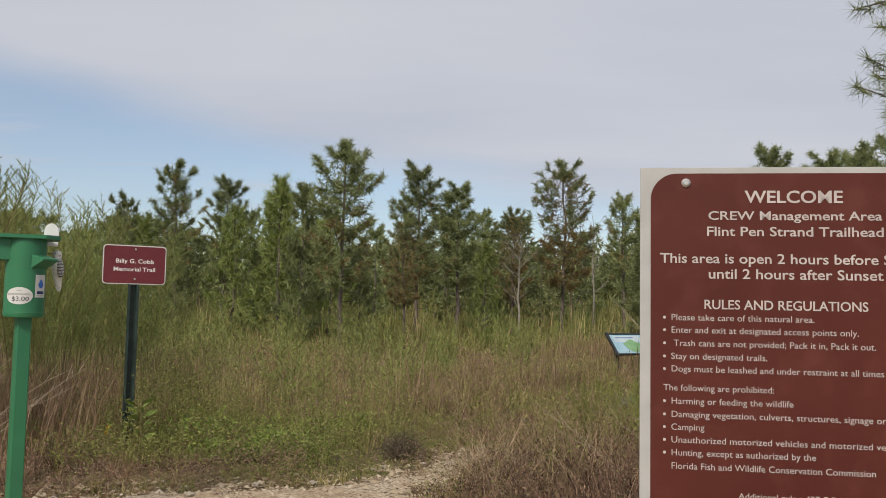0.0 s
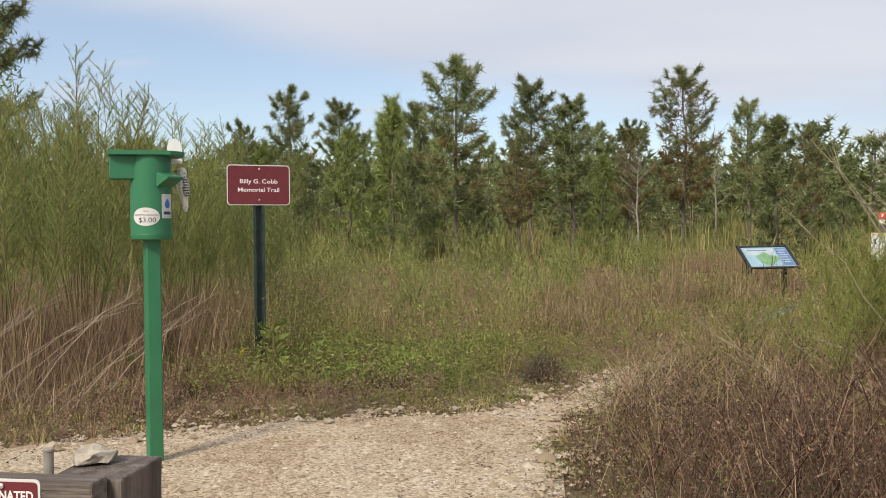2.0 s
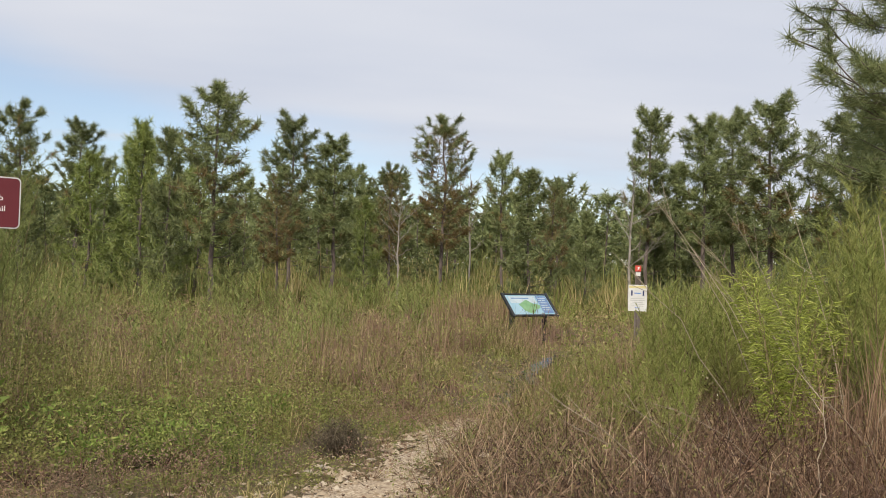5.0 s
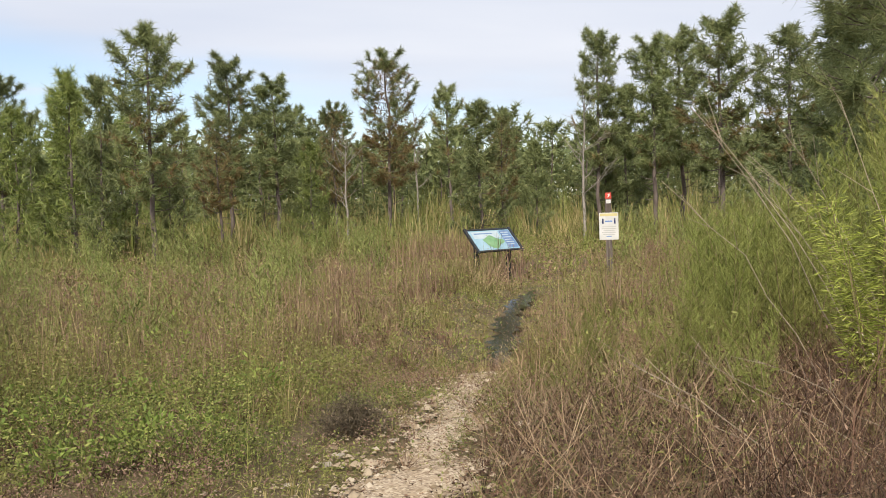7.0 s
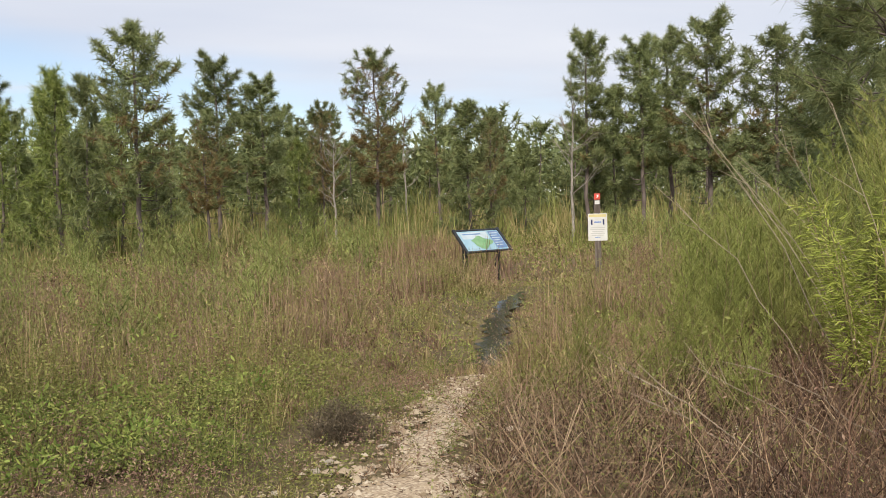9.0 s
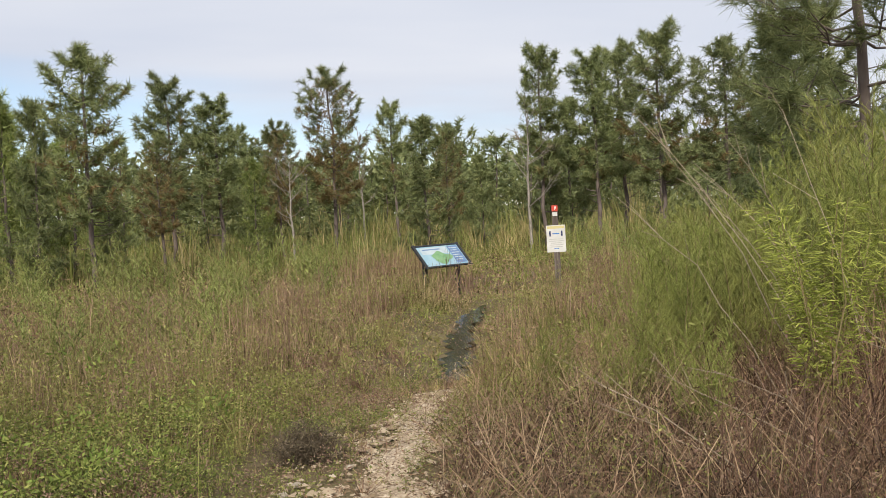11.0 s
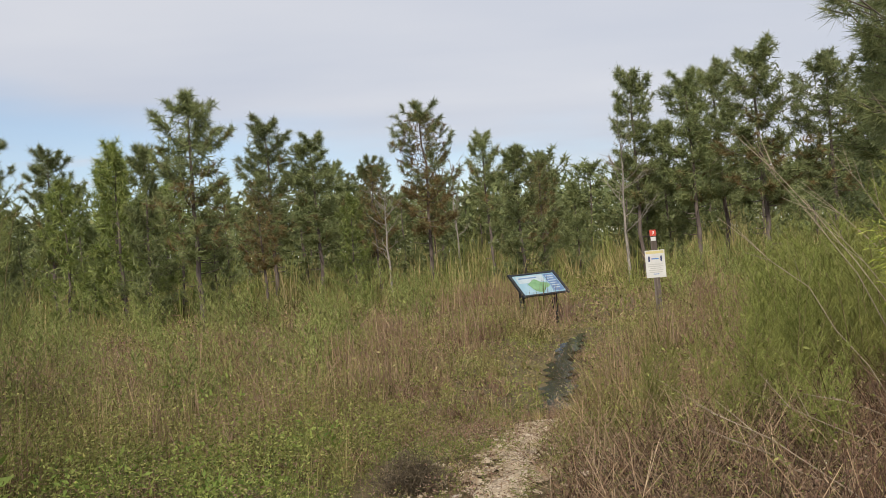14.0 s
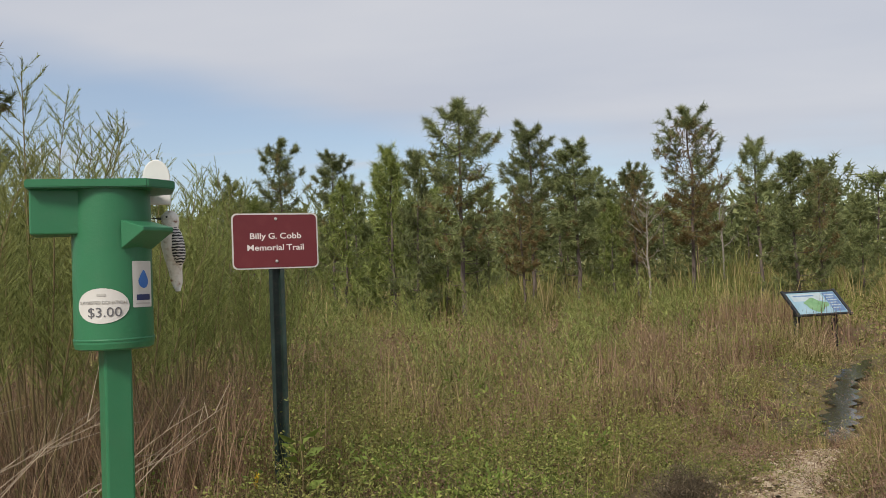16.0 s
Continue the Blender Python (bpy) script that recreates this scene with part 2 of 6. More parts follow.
M_YELLOW = surface("yellow_band", [(0.3, (0.55, 0.47, 0.20)), (0.7, (0.62, 0.54, 0.26))], 12, 0.5)
M_MAP_BLUE = surface("map_blue", [(0.3, (0.20, 0.36, 0.45)), (0.7, (0.32, 0.46, 0.53))], 4, 0.3)
M_MAP_GREEN = surface("map_green", [(0.3, (0.12, 0.28, 0.11)), (0.7, (0.22, 0.37, 0.19))], 7, 0.3)
M_MAP_DEEP = surface("map_deep_blue", [(0.3, (0.08, 0.15, 0.32)), (0.7, (0.16, 0.25, 0.40))], 6, 0.3)
M_MAP_PALE = surface("map_pale", [(0.3, (0.38, 0.45, 0.48)), (0.7, (0.48, 0.54, 0.56))], 6, 0.3)
M_BARK = surface("pine_bark", [(0.25, (0.060, 0.045, 0.038)), (0.5, (0.13, 0.10, 0.085)), (0.8, (0.23, 0.19, 0.165))], 5, 0.95, bump=1.0, bump_scale=14, stretch=(1, 1, 0.35))
M_DEADWOOD = surface("bare_grey_wood", [(0.3, (0.20, 0.17, 0.14)), (0.7, (0.36, 0.32, 0.27))], 8, 0.9, bump=0.5, bump_scale=20)

M_NEEDLE = foliage("pine_needles", [(0.0, (0.115, 0.145, 0.060)), (0.35, (0.192, 0.226, 0.092)), (0.75, (0.252, 0.280, 0.114)), (1.0, (0.345, 0.345, 0.150))], through_light=0.3, rough=0.5)
M_NEEDLE_DRY = foliage("dry_pine_needles", [(0.0, (0.220, 0.135, 0.060)), (0.5, (0.290, 0.205, 0.090)), (1.0, (0.280, 0.250, 0.100))], through_light=0.3)
M_FENNEL = foliage("fennel_green", [(0.0, (0.085, 0.105, 0.024)), (0.45, (0.215, 0.250, 0.058)), (1.0, (0.38, 0.395, 0.120))], patch=(0.25, 0.215, 0.075), patch_scale=1.2, through_light=0.2)
M_FENNEL_STEM = foliage("fennel_stem", [(0.0, (0.140, 0.105, 0.049)), (1.0, (0.266, 0.217, 0.105))], through_light=0.0)
M_FENNEL_OLIVE = foliage("fennel_olive", [(0.0, (0.070, 0.090, 0.025)), (0.4, (0.205, 0.245, 0.068)), (1.0, (0.38, 0.41, 0.14))], patch=(0.27, 0.255, 0.090), patch_scale=1.2, through_light=0.2)
M_WILLOW = foliage("willow_leaf", [(0.0, (0.18, 0.22, 0.032)), (0.5, (0.30, 0.34, 0.06)), (1.0, (0.40, 0.42, 0.10))], through_light=0.2)
M_GRASS = foliage("field_grass", [(0.0, (0.080, 0.080, 0.025)), (0.3, (0.195, 0.182, 0.058)), (0.65, (0.330, 0.280, 0.115)), (1.0, (0.52, 0.41, 0.22))], patch=(0.255, 0.230, 0.075), fleck=(0.41, 0.285, 0.155), patch_scale=0.45)
M_TAN = foliage("dry_grass", [(0.0, (0.075, 0.045, 0.028)), (0.4, (0.265, 0.170, 0.105)), (0.75, (0.42, 0.29, 0.175)), (1.0, (0.58, 0.44, 0.28))], patch=(0.249, 0.135, 0.088), fleck=(0.418, 0.281, 0.156), patch_scale=0.5)
M_BROWN = foliage("dead_twigs", [(0.0, (0.012, 0.007, 0.005)), (0.4, (0.062, 0.032, 0.022)), (0.72, (0.172, 0.092, 0.057)), (1.0, (0.378, 0.256, 0.155))], patch=(0.200, 0.112, 0.066), fleck=(0.075, 0.043, 0.030), patch_scale=0.9, through_light=0.08)
M_RED_STALK = foliage("red_stalks", [(0.0, (0.15, 0.085, 0.066)), (0.5, (0.29, 0.175, 0.130)), (1.0, (0.44, 0.31, 0.22))], patch=(0.28, 0.20, 0.12), patch_scale=0.8)
M_FORB = foliage("green_leaves", [(0.0, (0.050, 0.068, 0.016)), (0.4, (0.145, 0.175, 0.040)), (0.85, (0.265, 0.290, 0.078)), (1.0, (0.38, 0.36, 0.12))], patch=(0.300, 0.235, 0.090), fleck=(0.165, 0.175, 0.046), patch_scale=0.8)
M_DARK_TWIG = foliage("withered_twigs", [(0.0, (0.050, 0.040, 0.027)), (0.6, (0.115, 0.088, 0.056)), (1.0, (0.21, 0.165, 0.105))], through_light=0.05)
M_CANE = foliage("dead_cane", [(0.0, (0.24, 0.18, 0.125)), (1.0, (0.42, 0.345, 0.25))], through_light=0.0)
M_SEED = foliage("seed_heads", [(0.0, (0.256, 0.208, 0.120)), (0.6, (0.384, 0.336, 0.208)), (1.0, (0.528, 0.496, 0.400))], through_light=0.2)
M_BROAD = foliage("broad_leaf", [(0.0, (0.10, 0.15, 0.03)), (0.6, (0.19, 0.25, 0.055)), (1.0, (0.30, 0.34, 0.085))], through_light=0.3)
M_YELLOW_LEAF = foliage("yellow_leaf", [(0.0, (0.62, 0.42, 0.03)), (1.0, (0.70, 0.50, 0.05))], through_light=0.3)
M_NEEDLE_LIGHT = foliage("young_needles", [(0.0, (0.09, 0.125, 0.03)), (0.5, (0.21, 0.26, 0.065)), (1.0, (0.36, 0.38, 0.12))], through_light=0.2, rough=0.5)
M_BOARD_TEXT = surface("worn_lettering", [(0.3, (0.42, 0.37, 0.35)), (0.7, (0.52, 0.47, 0.44))], 10, 0.6)

# ---- geometry helpers ----
rng = np.random.default_rng(7)


def mesh_np(name, verts, quads=None, tris=None, smooth=False):
    me = bpy.data.meshes.new(name)
    quads = np.zeros((0, 4), np.int32) if quads is None or len(quads) == 0 else np.asarray(quads, np.int32)
    tris = np.zeros((0, 3), np.int32) if tris is None or len(tris) == 0 else np.asarray(tris, np.int32)
    loops = np.concatenate([quads.ravel(), tris.ravel()])
    totals = np.concatenate([np.full(len(quads), 4, np.int32), np.full(len(tris), 3, np.int32)])
    starts = np.concatenate([[0], np.cumsum(totals)[:-1]]).astype(np.int32)
    me.vertices.add(len(verts))
    me.vertices.foreach_set("co", np.asarray(verts, np.float32).ravel())
    me.loops.add(len(loops))
    me.loops.foreach_set("vertex_index", loops.astype(np.int32))
    me.polygons.add(len(totals))
    me.polygons.foreach_set("loop_start", starts)
    if smooth:
        me.polygons.foreach_set("use_smooth", np.ones(len(totals), bool))
    me.update(calc_edges=True)
    return me


class Strips:
    """Gathers blades, leaves, needles and tubes into one mesh."""

    def __init__(self):
        self.v, self.q, self.t, self.n = [], [], [], 0

    def add(self, v, q=None, t=None):
        self.v.append(np.asarray(v, float).reshape(-1, 3))
        if q is not None and len(q):
            self.q.append(np.asarray(q) + self.n)
        if t is not None and len(t):
            self.t.append(np.asarray(t) + self.n)
        self.n += len(self.v[-1])

    def blades(self, base, tip, width, sag=0.25):
        """Tapered blades that bend: from base to tip, each of its own width."""
        base, tip = np.asarray(base, float), np.asarray(tip, float)
        n = len(base)
        if n == 0:
            return
        ang = rng.uniform(0, 2 * np.pi, n)
        side = np.stack([np.cos(ang), np.sin(ang), np.zeros(n)], 1) * (np.broadcast_to(width, n)[:, None] * 0.5)
        mid = base + (tip - base) * 0.55
        mid[:, :2] -= (tip - base)[:, :2] * (sag * 0.6)
        mid[:, 2] += np.hypot(*(tip - base)[:, :2].T) * sag * 0.5
        v = np.stack([base - side, base + side, mid + side * 0.8, mid - side * 0.8, tip], 1)
        k = np.arange(n)[:, None] * 5
        self.add(v, k + np.array([[0, 1, 2, 3]]), k + np.array([[3, 2, 4]]))

    def needles(self, base, tip, width):
        base, tip = np.asarray(base, float), np.asarray(tip, float)
        n = len(base)
        if n == 0:
            return
        d = tip - base
        side = np.cross(d, rng.normal(size=(n, 3)))
        side *= (np.broadcast_to(width, n) * 0.5 / np.maximum(np.linalg.norm(side, axis=1), 1e-6))[:, None]
        v = np.stack([base - side, base + side, tip], 1)
        self.add(v, None, np.arange(n)[:, None] * 3 + np.array([[0, 1, 2]]))

    def leaves(self, at, along, length, width):
        """Pointed leaves, each folded a little on its midrib."""
        at, along = np.asarray(at, float), np.asarray(along, float)
        n = len(at)
        if n == 0:
            return
        along = along / np.maximum(np.linalg.norm(along, axis=1), 1e-6)[:, None]
        side = np.cross(along, rng.normal(size=(n, 3)))
        side /= np.maximum(np.linalg.norm(side, axis=1), 1e-6)[:, None]
        length, width = np.broadcast_to(length, n)[:, None], np.broadcast_to(width, n)[:, None]
        up = np.cross(side, along)
        mid = at + along * length * 0.45
        v = np.stack([at, mid + side * width * 0.5 + up * width * 0.12, at + along * length - up * length * 0.08, mid - side * width * 0.5 + up * width * 0.12], 1)
        k = np.arange(n)[:, None] * 4
        self.add(v, None, np.concatenate([k + np.array([[0, 1, 2]]), k + np.array([[0, 2, 3]])]))

    def tube(self, pts, radii, sides=5):
        pts = np.asarray(pts, float)
        n = len(pts)
        tang = np.gradient(pts, axis=0)
        ref = np.array([0.31, 0.52, 0.79]) if abs(tang[0] / np.linalg.norm(tang[0]))[2] < 0.9 else np.array([1.0, 0.1, 0.0])
        a = np.cross(tang, ref)
        a /= np.linalg.norm(a, axis=1)[:, None]
        b = np.cross(tang, a)
        b /= np.linalg.norm(b, axis=1)[:, None]
        th = np.arange(sides) * 2 * np.pi / sides
        ring = (a[:, None] * np.cos(th)[None, :, None] + b[:, None] * np.sin(th)[None, :, None]) * np.asarray(radii)[:, None, None]
        v = (pts[:, None] + ring).reshape(-1, 3)
        i = np.arange(n - 1)[:, None] * sides + np.arange(sides)[None]
        j = np.arange(n - 1)[:, None] * sides + (np.arange(sides)[None] + 1) % sides
        self.add(v, np.stack([i, j, j + sides, i + sides], -1).reshape(-1, 4))

    def mesh(self, name, mat, smooth=False):
        cat = lambda s, k: np.concatenate(s) if s else np.zeros((0, k), int)
        me = mesh_np(name, np.concatenate(self.v), cat(self.q, 4), cat(self.t, 3), smooth)
        me.materials.append(mat)
        return me


def part(name, bm, material, parent, label="", smooth=False):
    """Links a bmesh (or a mesh) as one object under its thing."""
    if isinstance(bm, bmesh.types.BMesh):
        me = bpy.data.meshes.new(name)
        bmesh.ops.recalc_face_normals(bm, faces=bm.faces)
        bm.to_mesh(me)
        bm.free()
        if smooth:
            for p in me.polygons:
                p.use_smooth = True
    else:
        me = bm
    if material and not me.materials:
        me.materials.append(material)
    ob = new(name, me)
    ob.parent = parent
    if label:
        tagged(ob, label)
    return ob


def thing(name, m, label, category, group="", kind=""):
    ob = new(name)
    ob.empty_display_size = 0.1
    ob.matrix_world = m
    return tagged(ob, label, category, group, kind)


def box_bm(size, at=(0, 0, 0), bevel=0.0, turn=0.0, segments=2):
    bm = bmesh.new()
    bmesh.ops.create_cube(bm, size=1, matrix=Matrix.Diagonal((*size, 1)))
    if bevel:
        bmesh.ops.bevel(bm, geom=bm.edges[:], offset=bevel, segments=segments, affect="EDGES", profile=0.5)
    bmesh.ops.transform(bm, matrix=Matrix.Translation(at) @ Matrix.Rotation(radians(turn), 4, "Z"), verts=bm.verts)
    return bm


def outline_bm(points, y0, y1, bevel=0.0):
    """A plate in the xz plane from y0 to y1, cut to the outline."""
    bm = bmesh.new()
    f = bm.faces.new([bm.verts.new((x, y0, z)) for x, z in points])
    ext = bmesh.ops.extrude_face_region(bm, geom=[f])
    bmesh.ops.translate(bm, verts=[v for v in ext["geom"] if isinstance(v, bmesh.types.BMVert)], vec=(0, y1 - y0, 0))
    if bevel:
        bmesh.ops.bevel(bm, geom=[e for e in bm.edges if abs(e.verts[0].co.y - e.verts[1].co.y) < 1e-6], offset=bevel, segments=1, affect="EDGES")
    return bm


def rounded(w, h, r, steps=6, cx=0.0, cz=0.0):
    pts = []
    for sx, sz, a0 in ((1, 1, 0), (-1, 1, 90), (-1, -1, 180), (1, -1, 270)):
        for i in range(steps + 1):
            a = radians(a0 + 90 * i / steps)
            pts.append((cx + sx * (w / 2 - r) + r * math.cos(a), cz + sz * (h / 2 - r) + r * math.sin(a)))
    return pts


def lathe_bm(profile, sides=32):
    bm = bmesh.new()
    rings = [[bm.verts.new((r * math.cos(2 * math.pi * i / sides), r * math.sin(2 * math.pi * i / sides), z)) for i in range(sides)] for r, z in profile]
    for a, b in zip(rings, rings[1:]):
        for i in range(sides):
            bm.faces.new((a[i], a[(i + 1) % sides], b[(i + 1) % sides], b[i]))
    bm.faces.new(rings[0])
    bm.faces.new(rings[-1])
    return bm


def text_mesh(body, size, bold=0.0, align="CENTER", thick=0.0006):
    """Lettering as a mesh in the xz plane, facing -y."""
    cu = bpy.data.curves.new("lettering", "FONT")
    cu.body, cu.size, cu.align_x, cu.align_y = body, size, align, "CENTER"
    cu.offset, cu.extrude, cu.resolution_u = bold, thick, 3
    ob = new("lettering", cu)
    me = bpy.data.meshes.new_from_object(ob.evaluated_get(bpy.context.evaluated_depsgraph_get()))
    bpy.data.objects.remove(ob)
    bpy.data.curves.remove(cu)
    me.transform(Matrix.Rotation(radians(90), 4, "X"))
    return me


def width_of(me):
    xs = [v.co.x for v in me.vertices]
    return max(xs) - min(xs), (max(xs) + min(xs)) / 2


def lettering(body, width, height, at, mat, parent, bold=0.0, align="CENTER", wrap=0.0):
    """A line of letters of the given width (0: as it comes) and capital height, at (x, y, z) of its parent."""
    me = text_mesh(body, height / 0.69, bold, align)
    w, mid = width_of(me)
    if width:
        me.transform(Matrix.Diagonal((width / w, 1, 1, 1)))
    me.transform(Matrix.Translation(at))
    if wrap:
        bend(me, wrap)
    me.materials.clear()
    me.materials.append(mat)
    ob = new("lettering", me)
    ob.parent = parent
    return ob


def words(body, width, height, at, mat, parent):
    """A line of letters, each word a part of its own, spread over the given width."""
    size = height / 0.69
    spans = [width_of(text_mesh(w, size))[0] for w in body.split()]
    gap = 0.3 * size
    k = width / (sum(spans) + gap * (len(spans) - 1))
    x = -width / 2
    for w, span in zip(body.split(), spans):
        lettering(w, span * k, height, (at[0] + x + span * k / 2, at[1], at[2]), mat, parent, 0.0006)
        x += (span + gap) * k


def bend(me, radius):
    """Wraps a mesh drawn on the plane y = -radius round the z axis."""
    for v in me.vertices:
        a, r = v.co.x / radius, -v.co.y
        v.co.x, v.co.y = r * math.sin(a), -r * math.cos(a)


# ---- the lie of the land ----
def gz(x, y):
    """Height of the ground: it falls away from the trailhead into the wet field."""
    x, y = np.asarray(x, float), np.asarray(y, float)
    h = np.interp(y, [-5, 2.0, 6.0, 9.0, 16.0, 20.0, 60.0], [0.18, 0.17, 0.06, -0.19, -0.22, -0.46, -0.5])
    h = h - 0.11 * np.exp(-((line_dist(x, y, PUDDLE) / 0.38) ** 2))
    return h + 0.02 * np.sin(x * 1.7 + 0.6) * np.sin(y * 1.3) * (y > 1)


GRAVEL = [(-6.5, 2.0), (-4.4, 2.75), (-3.3, 3.3), (-2.6, 3.72), (-2.1, 4.05), (-1.6, 4.25), (-1.08, 4.42), (-0.70, 4.66), (-0.46, 5.02), (-0.22, 5.5), (-0.02, 6.06), (0.24, 6.6), (0.45, 7.2), (0.80, 8.1),
          (0.96, 8.0), (0.66, 7.1), (0.48, 6.6), (0.17, 5.8), (-0.03, 5.25), (-0.2, 4.6), (-0.32, 4.0), (-0.42, 3.4), (-0.36, 2.8), (0.05, 2.0), (1.6, 1.75), (4.0, 1.6), (5.0, -5.0), (-7.0, -5.0)]
PUDDLE = [(1.30, 8.9), (1.55, 9.6), (1.92, 10.6), (2.35, 11.9), (3.1, 13.7), (3.95, 15.4)]


def poly_dist(px, py, poly):
    """Distance to a closed outline, negative inside."""
    px, py = np.asarray(px, float), np.asarray(py, float)
    d, inside = np.full(px.shape, 1e9), np.zeros(px.shape, bool)
    for (ax, ay), (bx, by) in zip(poly, poly[1:] + poly[:1]):
        t = np.clip(((px - ax) * (bx - ax) + (py - ay) * (by - ay)) / ((bx - ax) ** 2 + (by - ay) ** 2), 0, 1)
        d = np.minimum(d, np.hypot(px - ax - t * (bx - ax), py - ay - t * (by - ay)))
        cross = ((ay > py) != (by > py)) & (px < (bx - ax) * (py - ay) / (by - ay + 1e-12) + ax)
        inside ^= cross
    return np.where(inside, -d, d)


def line_dist(px, py, line):
    d = np.full(np.shape(px), 1e9)
    for (ax, ay), (bx, by) in zip(line, line[1:]):
        t = np.clip(((px - ax) * (bx - ax) + (py - ay) * (by - ay)) / ((bx - ax) ** 2 + (by - ay) ** 2), 0, 1)
        d = np.minimum(d, np.hypot(px - ax - t * (bx - ax), py - ay - t * (by - ay)))
    return d


def lumps(x, y, scale, seed):
    """Cheap smooth noise, about 0 to 1."""
    r = np.random.default_rng(seed)
    out = 0
    for k in range(6):
        a, f, p = r.uniform(0, 2 * np.pi), r.uniform(0.6, 1.8) / scale, r.uniform(0, 6.3)
        out = out + np.sin((x * np.cos(a) + y * np.sin(a)) * f * 2 * np.pi + p)
    return np.clip(0.5 + out / 7.0, 0, 1)


def smooth01(x, a, b):
    t = np.clip((x - a) / (b - a), 0, 1)
    return t * t * (3 - 2 * t)


def growth(x, y, size):
    """The patchwork of plants: for each place the number (0 to 1) and vigour of its patch, and how far it is from the patch's edge."""
    x, y = np.asarray(x, float), np.asarray(y, float)
    h = lambda a, b, k: np.modf(np.abs(np.sin(a * 127.1 + b * 311.7 + k * 74.7) * 43758.5453))[0]
    i, j = np.floor(x / size), np.floor(y / size)
    d1, d2, num, vig = np.full(x.shape, 9e9), np.full(x.shape, 9e9), np.zeros(x.shape), np.zeros(x.shape)
    for di in (-1, 0, 1):
        for dj in (-1, 0, 1):
            a, b = i + di, j + dj
            d = np.hypot(x - (a + h(a, b, 1)) * size, y - (b + h(a, b, 2)) * size)
            near = d < d1
            d2 = np.where(near, d1, np.minimum(d2, d))
            num, vig = np.where(near, h(a, b, 3), num), np.where(near, h(a, b, 4), vig)
            d1 = np.where(near, d, d1)
    return num, vig, (d2 - d1) / size


def patches(x, y):
    near, far = growth(x, y, 0.5), growth(x, y, 1.15)
    return [np.where(np.hypot(x + 0.8, y) < 9.5, p, q) for p, q in zip(near, far)]


def patch_weight(lo, hi, base=0.15):
    """A weight that favours the patches numbered lo to hi."""
    return lambda x, y: np.where((lambda n: (n >= lo) & (n < hi))(patches(x, y)[0]), 1.0, base)

# ---- ground, gravel, puddle ----
def spaced(limit, n, fine):
    u = np.linspace(-1, 1, n)
    k = np.arcsinh(limit / fine)
    return fine * np.sinh(u * k)


gx, gy = np.meshgrid(spaced(2500, 131, 2.0), spaced(2500, 131, 2.0) + 6, indexing="ij")
gi = np.arange(130)[:, None] * 131 + np.arange(130)[None]
ground_me = mesh_np("ground", np.stack([gx, gy, gz(gx, gy)], -1).reshape(-1, 3), np.stack([gi, gi + 131, gi + 132, gi + 1], -1).reshape(-1, 4), smooth=True)
ground_me.materials.append(M_SOIL)
tagged(new("ground", ground_me), "dark sandy soil under the grass of the field", "ground", kind="structure")

px_, py_ = np.meshgrid(np.arange(-5.6, 3.6, 0.05), np.arange(-3.0, 8.4, 0.05), indexing="ij")
edge_d = poly_dist(px_, py_, GRAVEL) + (lumps(px_, py_, 0.5, 5) - 0.5) * 0.3
nx_, ny_ = px_.shape
cell = np.arange(nx_ - 1)[:, None] * ny_ + np.arange(ny_ - 1)[None]
keep = (edge_d[:-1, :-1] < 0.04)
quad = np.stack([cell, cell + ny_, cell + ny_ + 1, cell + 1], -1)[keep]
pv = np.stack([px_, py_, gz(px_, py_) + 0.022 + 0.008 * (lumps(px_, py_, 0.13, 9) - 0.5) - 0.018 * smooth01(edge_d, -0.15, 0.05)], -1).reshape(-1, 3)
used, inv = np.unique(quad, return_inverse=True)
path_me = mesh_np("gravel_path", pv[used], inv.reshape(-1, 4), smooth=True)
path_me.materials.append(M_GRAVEL)
tagged(new("gravel_path", path_me), "pale crushed limestone path worn into the field", "path", kind="structure")


def puddle():
    pts = np.array(PUDDLE)
    t = np.linspace(0, len(pts) - 1, 60)
    c = np.stack([np.interp(t, np.arange(len(pts)), pts[:, k]) for k in (0, 1)], 1)
    d = np.gradient(c, axis=0)
    nrm = np.stack([-d[:, 1], d[:, 0]], 1) / np.linalg.norm(d, axis=1)[:, None]
    w = 0.14 + 0.04 * np.sin(t * 5.1) + 0.05 * np.sin(t * 17)
    w *= np.minimum(1, np.minimum(t, t[-1] - t) * 2.5 + 0.1)
    v = np.concatenate([np.c_[c - nrm * w[:, None], np.full(60, -0.21)], np.c_[c + nrm * w[:, None], np.full(60, -0.21)]])
    i = np.arange(59)
    me = mesh_np("puddle", v, np.stack([i, i + 1, i + 61, i + 60], 1))
    me.materials.append(M_WATER)
    tagged(new("puddle", me), "shallow rain water lying along the sunken trail", "puddle", kind="structure")


puddle()


def stone_mesh(seed, size):
    r = np.random.default_rng(seed)
    bm = bmesh.new()
    bmesh.ops.create_icosphere(bm, subdivisions=1, radius=1)
    for v in bm.verts:
        v.co = Vector(v.co) * r.uniform(0.75, 1.15)
        v.co.z *= 0.55
        v.co.x *= 1.25
        v.co *= size
    me = bpy.data.meshes.new("stone")
    bm.to_mesh(me)
    bm.free()
    return np.array([v.co[:] for v in me.vertices]), np.array([p.vertices[:] for p in me.polygons])


